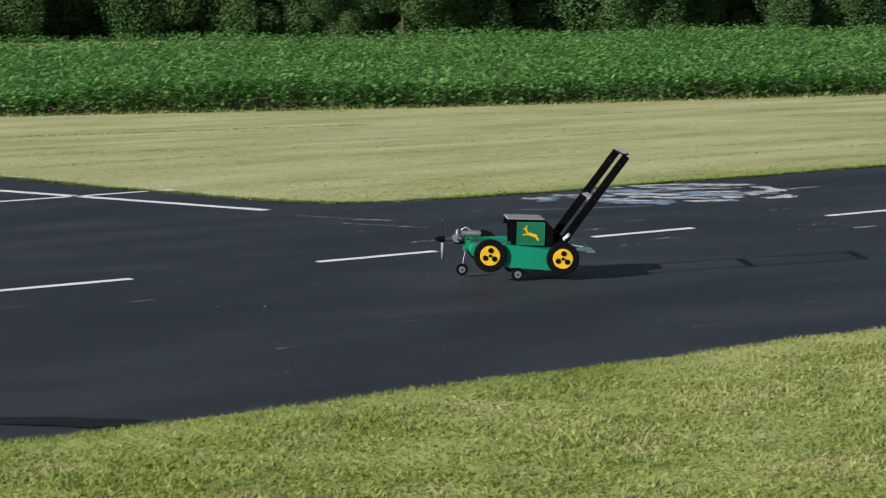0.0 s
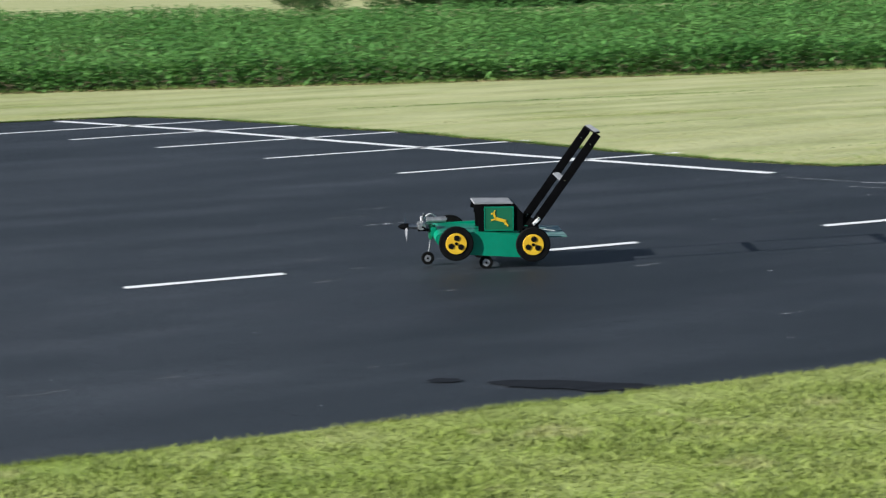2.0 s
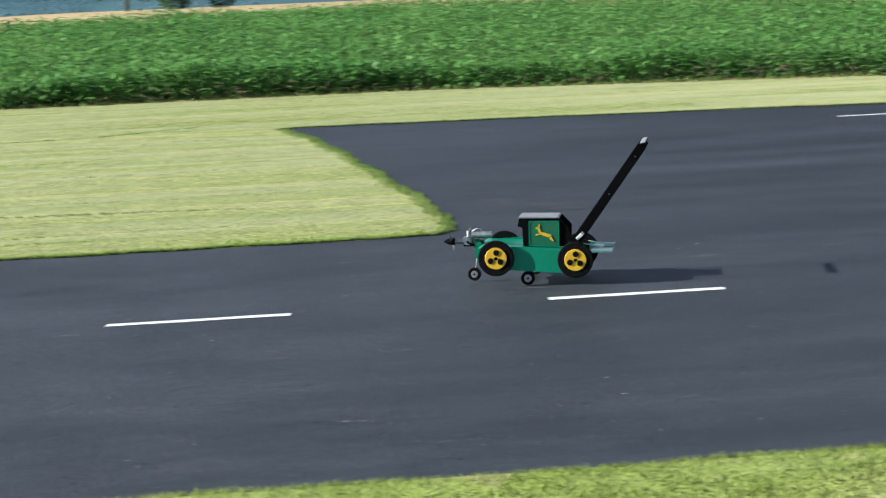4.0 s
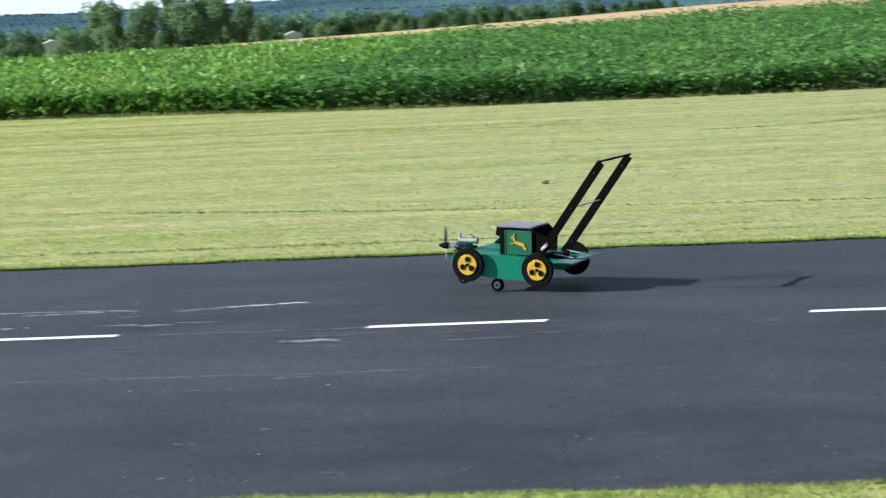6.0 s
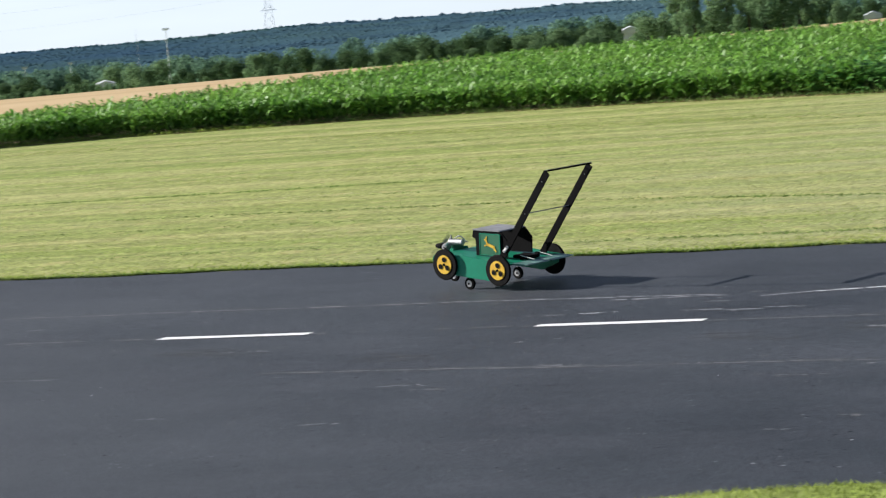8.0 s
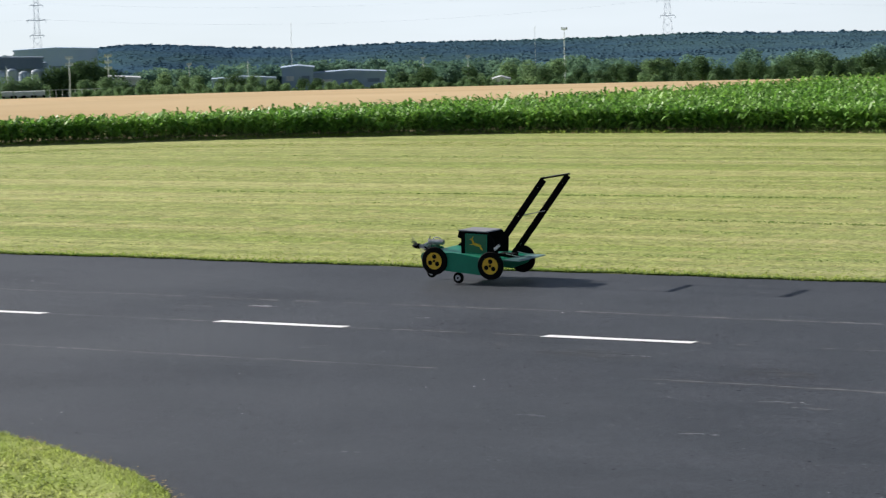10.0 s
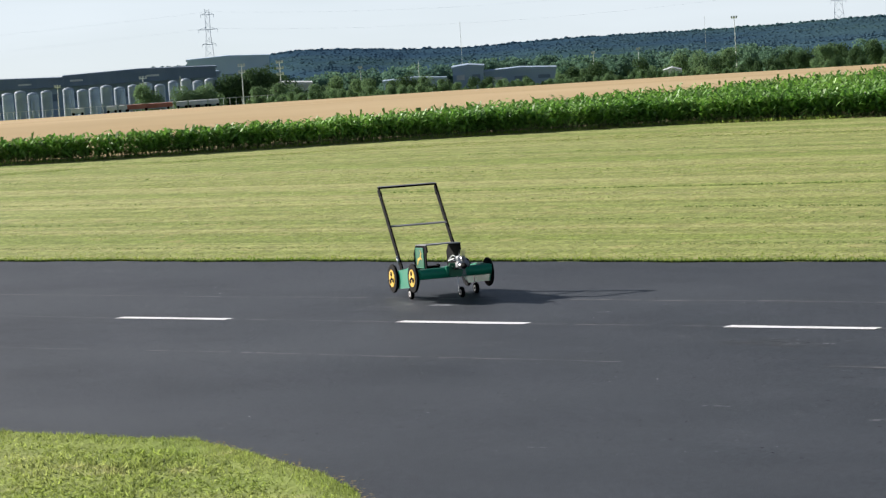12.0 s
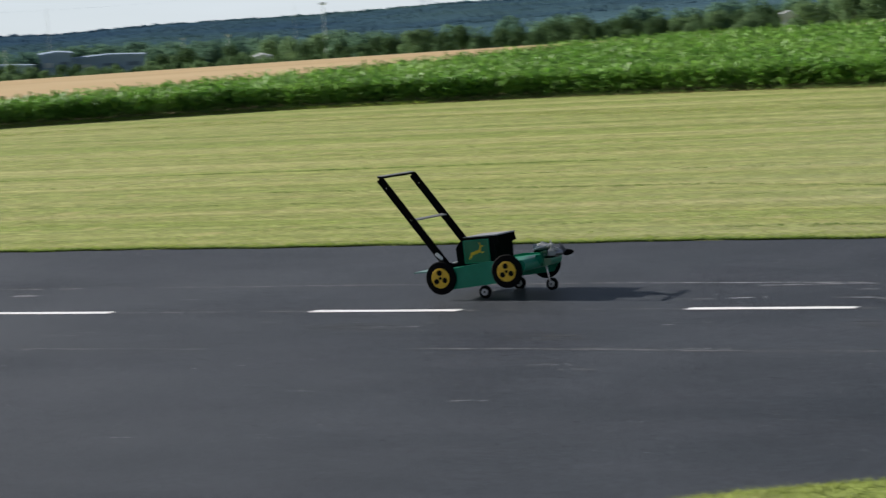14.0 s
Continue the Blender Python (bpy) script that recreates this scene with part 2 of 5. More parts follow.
M = {
    # asphalt zones paint the sunward sheen: paler towards -x, darker towards +x
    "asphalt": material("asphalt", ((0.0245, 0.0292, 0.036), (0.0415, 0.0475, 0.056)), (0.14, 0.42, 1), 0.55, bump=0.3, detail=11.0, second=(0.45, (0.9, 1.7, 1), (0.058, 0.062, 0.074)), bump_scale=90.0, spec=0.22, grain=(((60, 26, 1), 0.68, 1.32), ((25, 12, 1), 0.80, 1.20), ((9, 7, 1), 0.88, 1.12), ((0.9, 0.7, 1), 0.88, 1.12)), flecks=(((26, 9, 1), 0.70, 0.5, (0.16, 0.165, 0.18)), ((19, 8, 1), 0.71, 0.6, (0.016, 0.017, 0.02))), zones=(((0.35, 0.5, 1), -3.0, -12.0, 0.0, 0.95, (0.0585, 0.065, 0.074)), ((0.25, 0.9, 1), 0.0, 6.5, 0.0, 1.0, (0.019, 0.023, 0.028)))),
    "lawn": material("lawn", ((0.243, 0.292, 0.076), (0.372, 0.374, 0.145)), (0.022, 0.95, 1), 0.9, spread=(0.38, 0.64), second=(0.5, (0.03, 2.6, 1), (0.205, 0.268, 0.066)), bump=0.8, bump_scale=14.0, spec=0.1, grain=(((20, 9, 1), 0.66, 1.30), ((3.2, 2.2, 1), 0.84, 1.16), ((0.03, 5.0, 1), 0.90, 1.10)), flecks=(((2.6, 2.2, 1), 0.60, 0.55, (0.42, 0.38, 0.16)),), zones=(((0.2, 1.4, 1), -13.0, -3.0, 0.0, 0.6, (0.355, 0.362, 0.215)), ((0.3, 1.1, 1), 4.0, 16.0, 0.0, 0.8, (0.52, 0.52, 0.28)),)),
    "blade": material("grass_blade", ((0.263, 0.330, 0.083), (0.402, 0.406, 0.156)), (0.022, 0.95, 1), 0.7, spread=(0.38, 0.64), second=(0.45, (0.03, 2.6, 1), (0.22, 0.297, 0.07)), island=0.28, spec=0.12, translucent=0.5, grain=(((20, 9, 1), 0.72, 1.24), ((3.2, 2.2, 1), 0.84, 1.16), ((0.03, 5.0, 1), 0.90, 1.10)), flecks=(((2.6, 2.2, 1), 0.60, 0.55, (0.45, 0.41, 0.17)),), zones=(((0.2, 1.4, 1), -13.0, -3.0, 0.0, 0.6, (0.355, 0.362, 0.215)), ((0.3, 1.1, 1), 4.0, 16.0, 0.0, 0.8, (0.55, 0.545, 0.28)),)),
    "near_blade": material("near_grass_blade", ((0.228, 0.296, 0.068), (0.345, 0.385, 0.13)), (0.7, 0.9, 1), 0.7, spread=(0.36, 0.66), second=(0.55, (1.8, 2.6, 1), (0.270, 0.335, 0.072)), island=0.42, spec=0.12, translucent=0.5, grain=(((11, 3.5, 1), 0.80, 1.18),), flecks=(((1.6, 1.7, 1), 0.60, 0.5, (0.42, 0.40, 0.19)),), zones=(((0.8, 1.4, 1), 6.0, 14.0, 0.0, 0.6, (0.58, 0.56, 0.27)),)),
    "near_lawn": material("near_lawn", ((0.228, 0.296, 0.068), (0.345, 0.385, 0.13)), (0.7, 0.9, 1), 0.7, spread=(0.36, 0.66), second=(0.55, (1.8, 2.6, 1), (0.270, 0.335, 0.072)), bump=0.7, bump_scale=30.0, spec=0.08, grain=(((11, 3.5, 1), 0.80, 1.18),), flecks=(((1.6, 1.7, 1), 0.60, 0.5, (0.42, 0.40, 0.19)),), zones=(((0.8, 1.4, 1), 6.0, 14.0, 0.0, 0.6, (0.58, 0.56, 0.27)),)),
    "edge_blade": material("edge_blade", ((0.20, 0.30, 0.04), (0.32, 0.38, 0.09)), (1, 1, 1), 0.7, island=0.3, spec=0.15, translucent=0.4),
    "weed": material("weed_leaf", ((0.13, 0.22, 0.05), (0.20, 0.28, 0.08)), (1, 1, 1), 0.7, island=0.25, spec=0.15, translucent=0.35),
    # near-black grass colour, stands for the shade at the runway edge
    "dark_blade": material("edge_shade_grass", ((0.055, 0.085, 0.020), (0.09, 0.13, 0.035)), (1, 1, 1), 0.9, island=0.3, spec=0.05, translucent=0.1),
    "clipping": material("dry_clipping", ((0.46, 0.45, 0.24), (0.58, 0.55, 0.32)), (2, 2, 2), 0.9, island=0.2, spec=0.1, translucent=0.3),
    "dry": material("dry_grass", ((0.28, 0.21, 0.10), (0.40, 0.32, 0.17)), (2, 2, 2), 0.9, island=0.3, spec=0.1),
    "soil": material("soil", ((0.16, 0.12, 0.07), (0.26, 0.20, 0.12)), (0.6, 1.5, 1), 0.95, spec=0.1),
    "wheat": material("wheat", ((0.42, 0.30, 0.15), (0.52, 0.39, 0.22)), (0.03, 0.10, 1), 0.95, second=(0.5, (0.15, 0.02, 1), (0.38, 0.28, 0.14)), spec=0.1),
    "soy": material("soy_leaf", ((0.088, 0.230, 0.051), (0.152, 0.312, 0.082)), (0.5, 0.5, 0.5), 0.55, island=0.26, spec=0.27, translucent=0.34),
    "corn": material("corn_leaf", ((0.122, 0.280, 0.038), (0.232, 0.422, 0.078)), (0.5, 0.5, 0.5), 0.55, island=0.36, spec=0.38, translucent=0.30),
    "stalk": material("crop_stalk", ((0.10, 0.14, 0.04), (0.17, 0.20, 0.07)), (3, 3, 3), 0.9),
    "tree": material("tree_leaf", ((0.036, 0.080, 0.027), (0.072, 0.132, 0.044)), (0.3, 0.3, 0.3), 0.8, island=0.28, spec=0.06, translucent=0.10),
    # far, woodland and misty leaves: haze is mixed in as paler, bluer green
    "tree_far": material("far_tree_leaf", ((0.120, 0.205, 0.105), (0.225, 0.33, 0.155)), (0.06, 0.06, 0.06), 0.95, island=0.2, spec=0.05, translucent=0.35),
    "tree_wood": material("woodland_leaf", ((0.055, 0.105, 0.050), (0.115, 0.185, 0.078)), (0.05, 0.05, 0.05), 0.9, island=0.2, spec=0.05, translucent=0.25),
    "tree_mist": material("haze_tinted_leaf", ((0.105, 0.195, 0.155), (0.175, 0.285, 0.180)), (0.03, 0.03, 0.03), 0.95, island=0.12, spec=0.02, translucent=0.3),
    "bark": material("bark", ((0.045, 0.036, 0.026), (0.08, 0.062, 0.046)), (6, 6, 1), 0.95, bump=0.5),
    # both hill colours hold the distance haze: blue, and paler towards +x
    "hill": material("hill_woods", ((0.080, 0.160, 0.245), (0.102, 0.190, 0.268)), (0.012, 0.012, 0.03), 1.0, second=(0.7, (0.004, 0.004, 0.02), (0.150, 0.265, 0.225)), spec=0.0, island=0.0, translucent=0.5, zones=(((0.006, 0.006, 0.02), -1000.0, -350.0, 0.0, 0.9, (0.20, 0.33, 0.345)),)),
    # darker copy of the hill colour, painting the shade between crowns
    "hill_shade": material("shaded_woods", zones=(((0.006, 0.006, 0.02), -1000.0, -350.0, 0.0, 0.9, (0.085, 0.155, 0.17)),), colors=((0.032, 0.068, 0.112), (0.042, 0.084, 0.124)), scale=(0.02, 0.02, 0.05), rough=1.0, second=(0.6, (0.004, 0.004, 0.02), (0.050, 0.096, 0.098)), spec=0.0, grain=(((0.06, 0.025, 0.1), 0.8, 1.2),)),
    "paint": material("road_paint", ((0.82, 0.82, 0.82), (0.90, 0.90, 0.90)), (3, 9, 1), 0.6, second=(0.18, (7, 20, 1), (0.45, 0.45, 0.44)), spec=0.3),
    "chalk": material("chalk_smear", ((0.20, 0.21, 0.23), (0.34, 0.35, 0.37)), (1.5, 9, 1), 0.9, spec=0.1),
    # near-black colour of the dark patches and specks on the asphalt
    "stain": material("sealer_stain", ((0.012, 0.014, 0.018), (0.020, 0.022, 0.027)), (6, 14, 1), 0.85, spec=0.06),
    "chalk_white": material("white_chalk", ((0.46, 0.47, 0.49), (0.70, 0.71, 0.73)), (6, 30, 1), 0.9, spec=0.1, spread=(0.3, 0.7)),
    "chalk_blue": material("blue_chalk", ((0.16, 0.24, 0.34), (0.26, 0.36, 0.48)), (6, 30, 1), 0.9, spec=0.1),
    "dust": material("dusty_asphalt", ((0.082, 0.090, 0.100), (0.105, 0.113, 0.123)), (3, 9, 1), 0.95, spec=0.1),
    "tar": material("tar_crack", ((0.15, 0.154, 0.162), (0.24, 0.244, 0.252)), (1, 8, 1), 0.9, spec=0.1),
    "green": material("green_paint", ((0.006, 0.20, 0.110), (0.010, 0.245, 0.140)), (4, 4, 4), 0.38, second=(0.25, (30, 30, 30), (0.01, 0.17, 0.095)), spec=0.3),
    "green_dark": material("green_plate", ((0.008, 0.12, 0.055), (0.012, 0.15, 0.07)), (4, 4, 4), 0.45),
    "black": material("black_paint", ((0.002, 0.002, 0.0024), (0.004, 0.004, 0.0046)), (8, 8, 8), 0.8, spec=0.05),
    "tyre": material("foam_tyre", ((0.003, 0.003, 0.003), (0.006, 0.006, 0.006)), (40, 40, 40), 0.85, bump=0.2, spec=0.1),
    "yellow": material("yellow_paint", ((0.72, 0.42, 0.012), (0.80, 0.50, 0.02)), (9, 9, 9), 0.5),
    "metal": material("aluminium", ((0.34, 0.34, 0.35), (0.50, 0.50, 0.50)), (30, 30, 30), 0.5, metal=0.9),
    "steel": material("steel_wire", ((0.32, 0.32, 0.33), (0.45, 0.45, 0.45)), (30, 30, 30), 0.3, metal=1.0),
    "grey": material("grey_cover", ((0.20, 0.20, 0.21), (0.30, 0.30, 0.31)), (12, 12, 12), 0.5),
    "tail": material("pale_tail", ((0.10, 0.22, 0.19), (0.16, 0.28, 0.25)), (10, 10, 10), 0.4),
    "blade_grey": material("dark_blade", ((0.14, 0.14, 0.15), (0.22, 0.22, 0.23)), (20, 20, 20), 0.4),
    "white": material("white_plastic", ((0.72, 0.72, 0.70), (0.80, 0.80, 0.78)), (12, 12, 12), 0.5),
    # lattice steel is paled in colour for the haze over the far pylons
    "lattice": material("galvanised_lattice", ((0.58, 0.61, 0.64), (0.68, 0.71, 0.73)), (0.5, 0.5, 0.5), 0.7),
    # shed, silo and dark cladding: bluish haze is mixed into the colour
    "shed": material("shed_cladding", ((0.21, 0.30, 0.42), (0.255, 0.345, 0.465)), (0.5, 0.5, 0.05), 0.8),
    "silo": material("silo_steel", ((0.22, 0.29, 0.37), (0.31, 0.38, 0.45)), (0.2, 0.2, 0.3), 0.6),
    "shed_dark": material("dark_cladding", ((0.115, 0.165, 0.245), (0.145, 0.20, 0.28)), (0.3, 0.3, 0.1), 0.85),
    "shed_blue": material("blue_cladding", ((0.235, 0.325, 0.45), (0.27, 0.36, 0.48)), (0.2, 0.2, 0.05), 0.8),
    # hall blue includes the haze in front of it
    "hall": material("hall_cladding", ((0.27, 0.37, 0.52), (0.30, 0.40, 0.55)), (0.2, 0.2, 0.05), 0.8),
    "roof": material("pale_roof", ((0.42, 0.45, 0.48), (0.54, 0.57, 0.60)), (0.5, 0.5, 0.5), 0.8),
    "brick_red": material("red_tarpaulin", ((0.30, 0.10, 0.08), (0.40, 0.15, 0.11)), (0.5, 0.5, 0.5), 0.8),
}


# ---- building helpers ----
def mesh_object(name, bm, mat, parent=None, label=""):
    me = bpy.data.meshes.new(name)
    bm.to_mesh(me)
    bm.free()
    if mat:
        me.materials.append(mat)
    ob = new(name, me)
    if parent:
        ob.parent = parent
    return tagged(ob, label)


def part(name, bm, mat, parent, label=""):
    return mesh_object(name, bm, mat, parent, label)


def empty(name, m=None):
    ob = new(name)
    ob.empty_display_size = 0.1
    if m:
        ob.matrix_basis = m
    return ob


def box(sx, sy, sz, at=(0, 0, 0), bevel=0.0, m=None):
    bm = bmesh.new()
    bmesh.ops.create_cube(bm, size=1.0, matrix=Matrix.Translation(at) @ (m or Matrix()) @ Matrix.Diagonal((sx, sy, sz, 1)))
    if bevel:
        bmesh.ops.bevel(bm, geom=bm.edges[:], offset=bevel, segments=2, affect="EDGES")
    return bm


def tube(p, q, r0, r1=None, n=10, bm=None, caps=True):
    bm = bm or bmesh.new()
    p, q = Vector(p), Vector(q)
    d = q - p
    m = Matrix.Translation((p + q) / 2) @ d.to_track_quat("Z", "Y").to_matrix().to_4x4()
    bmesh.ops.create_cone(bm, cap_ends=caps, segments=n, radius1=r0, radius2=r0 if r1 is None else r1, depth=d.length, matrix=m)
    return bm


def prism(points, thick, axis="y", at=0.0):
    """A plate with the outline points (x, z), thick across y, centred on at; or (x, y) across z."""
    bm = bmesh.new()
    if axis == "y":
        a = [bm.verts.new((x, at - thick / 2, z)) for x, z in points]
    else:
        a = [bm.verts.new((x, z, at - thick / 2)) for x, z in points]
    f = bm.faces.new(a)
    r = bmesh.ops.extrude_face_region(bm, geom=[f])
    v = [g for g in r["geom"] if isinstance(g, bmesh.types.BMVert)]
    bmesh.ops.translate(bm, verts=v, vec=(0, thick, 0) if axis == "y" else (0, 0, thick))
    bmesh.ops.recalc_face_normals(bm, faces=bm.faces)
    return bm


def lathe(profile, n=28, axis="y"):
    """Profile of (radius, along) turned about the y axis (or x)."""
    bm = bmesh.new()
    rings = []
    for r, a in profile:
        ring = []
        for i in range(n):
            c, s = math.cos(2 * math.pi * i / n) * r, math.sin(2 * math.pi * i / n) * r
            ring.append(bm.verts.new((c, a, s) if axis == "y" else ((a, c, s) if axis == "x" else (c, s, a))))
        rings.append(ring)
    for p, q in zip(rings, rings[1:]):
        for i in range(n):
            bm.faces.new((p[i], p[(i + 1) % n], q[(i + 1) % n], q[i]))
    bm.faces.new(rings[0])
    bm.faces.new(rings[-1])
    bmesh.ops.recalc_face_normals(bm, faces=bm.faces)
    return bm


def quads_object(name, verts, mat, label="", category="", kind="stuff", smooth=False):
    """One mesh of many loose faces: verts is an array (faces, corners, 3)."""
    k, c, _ = verts.shape
    me = bpy.data.meshes.new(name)
    me.vertices.add(k * c)
    me.vertices.foreach_set("co", verts.reshape(-1).astype(np.float32))
    me.loops.add(k * c)
    me.loops.foreach_set("vertex_index", np.arange(k * c, dtype=np.int32))
    me.polygons.add(k)
    me.polygons.foreach_set("loop_start", np.arange(0, k * c, c, dtype=np.int32))
    me.polygons.foreach_set("loop_total", np.full(k, c, dtype=np.int32))
    me.update(calc_edges=True)
    me.materials.append(mat)
    return tagged(new(name, me), label, category, kind=kind)


# ---- the land ----
EYE = 2.57


def land(x, y):
    """Height of the land: level round the runway, falling slowly into the valley beyond the fields."""
    r = np.hypot(x, y)
    r0 = 75.0 + 27.0 * np.clip((x / np.maximum(r, 1.0) + 0.15) / 0.12, 0, 1)
    e0 = np.degrees(np.arctan(EYE / r0))
    far = np.interp(np.degrees(np.arctan2(-x, y)), (0.0, 1.5, 6.0, 12.0, 17.0), (1.30, 1.31, 1.45, 1.58, 1.69))
    e = e0 - (e0 - far) * (1 - np.exp(-np.maximum(r - r0, 0) / 90.0)) - 0.06 * np.clip((r - 400) / 2000, 0, 1)
    z = EYE - r * np.tan(np.radians(e))
    return np.where(r < r0, 0.0, z)


def outline(points):
    """A function of x by straight pieces."""
    xs, ys = [p[0] for p in points], [p[1] for p in points]
    return lambda x: np.interp(x, xs, ys)


CROP_NEAR = outline([(-60, 33), (-37, 41.5), (-32, 45.2), (-26, 48.0), (-19.7, 48.4), (-14, 47.6), (-6.7, 45.2), (0, 44.8), (5.6, 44.6), (13, 42.4), (19.4, 39.2), (28, 36), (37, 33.8), (70, 27)])
CROP_FAR = outline([(-60, 33), (-37.3, 42.3), (-33.3, 48.8), (-28.2, 60), (-26.8, 68), (-24.5, 71.5), (-19.2, 73.8), (-11.5, 77), (-3, 84), (4, 90), (14, 90), (22, 78), (30, 66.5), (41, 62.5), (53, 60), (75, 52)])

# the ground: one sheet out to the horizon
_r = np.concatenate([np.arange(0, 90, 6.0), np.geomspace(90, 4200, 34)])
_a = np.radians(np.arange(0, 360, 4.0))
_R, _A = np.meshgrid(_r, _a, indexing="ij")
_X, _Y = _R * np.sin(_A), _R * np.cos(_A)
_Z = land(_X, _Y) - 0.02
bm = bmesh.new()
grid = [[bm.verts.new((_X[i, j], _Y[i, j], _Z[i, j])) for j in range(len(_a))] for i in range(1, len(_r))]
hub = bm.verts.new((0, 0, -0.02))
for j in range(len(_a)):
    k = (j + 1) % len(_a)
    bm.faces.new((hub, grid[0][k], grid[0][j]))
    for i in range(len(grid) - 1):
        bm.faces.new((grid[i][j], grid[i][k], grid[i + 1][k], grid[i + 1][j]))
bmesh.ops.recalc_face_normals(bm, faces=bm.faces)
ground = tagged(mesh_object("ground", bm, M["lawn"]), "mown pale green lawn with faint mowing stripes", "lawn", kind="structure")


# the near lawn, greener than the far one
bm = bmesh.new()
for i in range(26):
    bm.faces.new([bm.verts.new(c) for c in ((-60 + i * 5, -60, -0.012), (-55 + i * 5, -60, -0.012), (-55 + i * 5, 13, -0.012), (-60 + i * 5, 13, -0.012))])
bmesh.ops.remove_doubles(bm, verts=bm.verts[:], dist=0.001)
tagged(mesh_object("near_lawn", bm, M["near_lawn"]), "short green mown grass with straw patches beside the runway", "lawn", kind="structure")


def sheet(name, xs, near, far, mat, lift, label, category, steps=14):
    """A patch of land between two lines, lying a little above the ground."""
    bm = bmesh.new()
    rows = []
    for x in xs:
        a, b = float(near(x)), float(far(x))
        rows.append([bm.verts.new((x, y, float(land(x, y)) + lift)) for y in np.linspace(a, b, steps)])
    for p, q in zip(rows, rows[1:]):
        for i in range(steps - 1):
            bm.faces.new((p[i], q[i], q[i + 1], p[i + 1]))
    bmesh.ops.recalc_face_normals(bm, faces=bm.faces)
    return tagged(mesh_object(name, bm, mat), label, category, kind="structure")


sheet("crop_soil", np.linspace(-58, 70, 80), lambda x: CROP_NEAR(x) - 0.12, lambda x: CROP_FAR(x) + 0.6, M["soil"], 0.0, "dry brown soil with straw along the crop edge", "soil")

# ripe wheat: a fan of land behind the green crop
bm = bmesh.new()
rows = []
for a in np.radians(np.linspace(-12, 62, 75)):
    x0, y0 = -math.sin(a), math.cos(a)
    d = 30.0
    while d < 120 and (d * y0 < float(CROP_FAR(d * x0))):
        d += 0.5
    rows.append([bm.verts.new((rr * x0, rr * y0, float(land(rr * x0, rr * y0)) + 0.25)) for rr in np.geomspace(d - 1.0, 290, 26)])
    rows[-1][0].co.z -= 0.3
for p, q in zip(rows, rows[1:]):
    for i in range(25):
        bm.faces.new((p[i], p[i + 1], q[i + 1], q[i]))
bmesh.ops.recalc_face_normals(bm, faces=bm.faces)
tagged(mesh_object("wheat_field", bm, M["wheat"]), "ripe golden wheat field sloping down behind the green crop", "field", kind="structure")

# ---- runway, apron and taxiway: one asphalt slab ----
RW_NEAR, RW_FAR = 12.04, 22.2
SLAB = [(-60, RW_NEAR + 0.25), (-10.3, 12.42)] + [(-9.6, 12.1), (-9.15, 11.84), (-8.75, 11.64), (-8.2, 11.2), (-7.5, 10.2), (-7.0, 9.0), (-6.8, 5.0), (-4.8, 5.0), (-5.0, 9.5), (-4.75, 10.7), (-4.2, 11.3), (-3.78, 11.66), (-3.2, 11.97), (-2.6, 12.1), (-1.8, RW_NEAR)]
SLAB += [(70, RW_NEAR), (70, 21.75), (24, 21.78), (17.6, 21.72), (16.4, 21.85), (15.72, 22.15), (15.28, 23.2), (14.78, 26.1), (14.38, 29.0), (13.2, 33.6), (12.5, 35.0), (10.1, 35.5), (4.0, 36.3), (2.74, 36.3), (3.0, 33.7), (3.12, 30.8), (3.2, 28.0), (3.27, 25.0), (3.25, 23.4), (3.18, 22.5), (2.96, 22.2), (2.1, 22.13), (-60, RW_FAR + 0.9)]
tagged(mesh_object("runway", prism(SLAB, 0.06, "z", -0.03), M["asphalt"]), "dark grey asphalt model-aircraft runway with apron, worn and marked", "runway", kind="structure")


def stripe(x0, y0, x1, y1, w, name="road_marking", mat="paint", label="white painted line on the asphalt", skew=0.0, lift=0.004):
    p, q = Vector((x0, y0)), Vector((x1, y1))
    d = (q - p).normalized()
    nrm = Vector((-d.y, d.x))
    k = max(2, int((q - p).length / 0.25))
    rr = random.Random(int(x0 * 71 + y0 * 13))
    bm = bmesh.new()
    rows = []
    for i in range(k + 1):
        c = p.lerp(q, i / k)
        a = c + nrm * (w / 2 + rr.uniform(-1, 1) * w * 0.06) + d * (skew if i in (0, k) else 0)
        b = c - nrm * (w / 2 + rr.uniform(-1, 1) * w * 0.06)
        rows.append((bm.verts.new((a.x, a.y, lift)), bm.verts.new((b.x, b.y, lift))))
    for (a, b), (c, e) in zip(rows, rows[1:]):
        bm.faces.new((a, b, e, c))
    bmesh.ops.recalc_face_normals(bm, faces=bm.faces)
    return tagged(mesh_object(name, bm, M[mat]), label, "road marking", "runway markings", kind="structure")


CENTRE_Y, DASH, STEP, X0 = 17.87, 1.284, 3.128, -15.60
for k in range(-6, 17):
    stripe(X0 + k * STEP, CENTRE_Y, X0 + k * STEP + DASH, CENTRE_Y, 0.115, "centre_line_dash", label="short white centre-line dash on the asphalt", skew=0.02)
# pit line and its bays
PIT = [(14.80, 21.98), (13.66, 26.2), (12.30, 32.1), (11.40, 35.0)]
for (ax, ay), (bx, by) in zip(PIT, PIT[1:]):
    stripe(ax, ay, bx, by, 0.15, "pit_line", label="long white painted line across the apron")
for lx, ly in ((11.79, 24.60), (11.37, 27.29), (10.92, 29.65), (10.47, 31.64), (9.96, 33.33)):
    stripe(lx, ly, lx + 3.55 - (ly - 24.6) * 0.02, ly + 0.08, 0.10, "bay_line", label="thin white pit-bay line on the apron")

# seams, scuffs and chalk on the asphalt
rnd = random.Random(5)


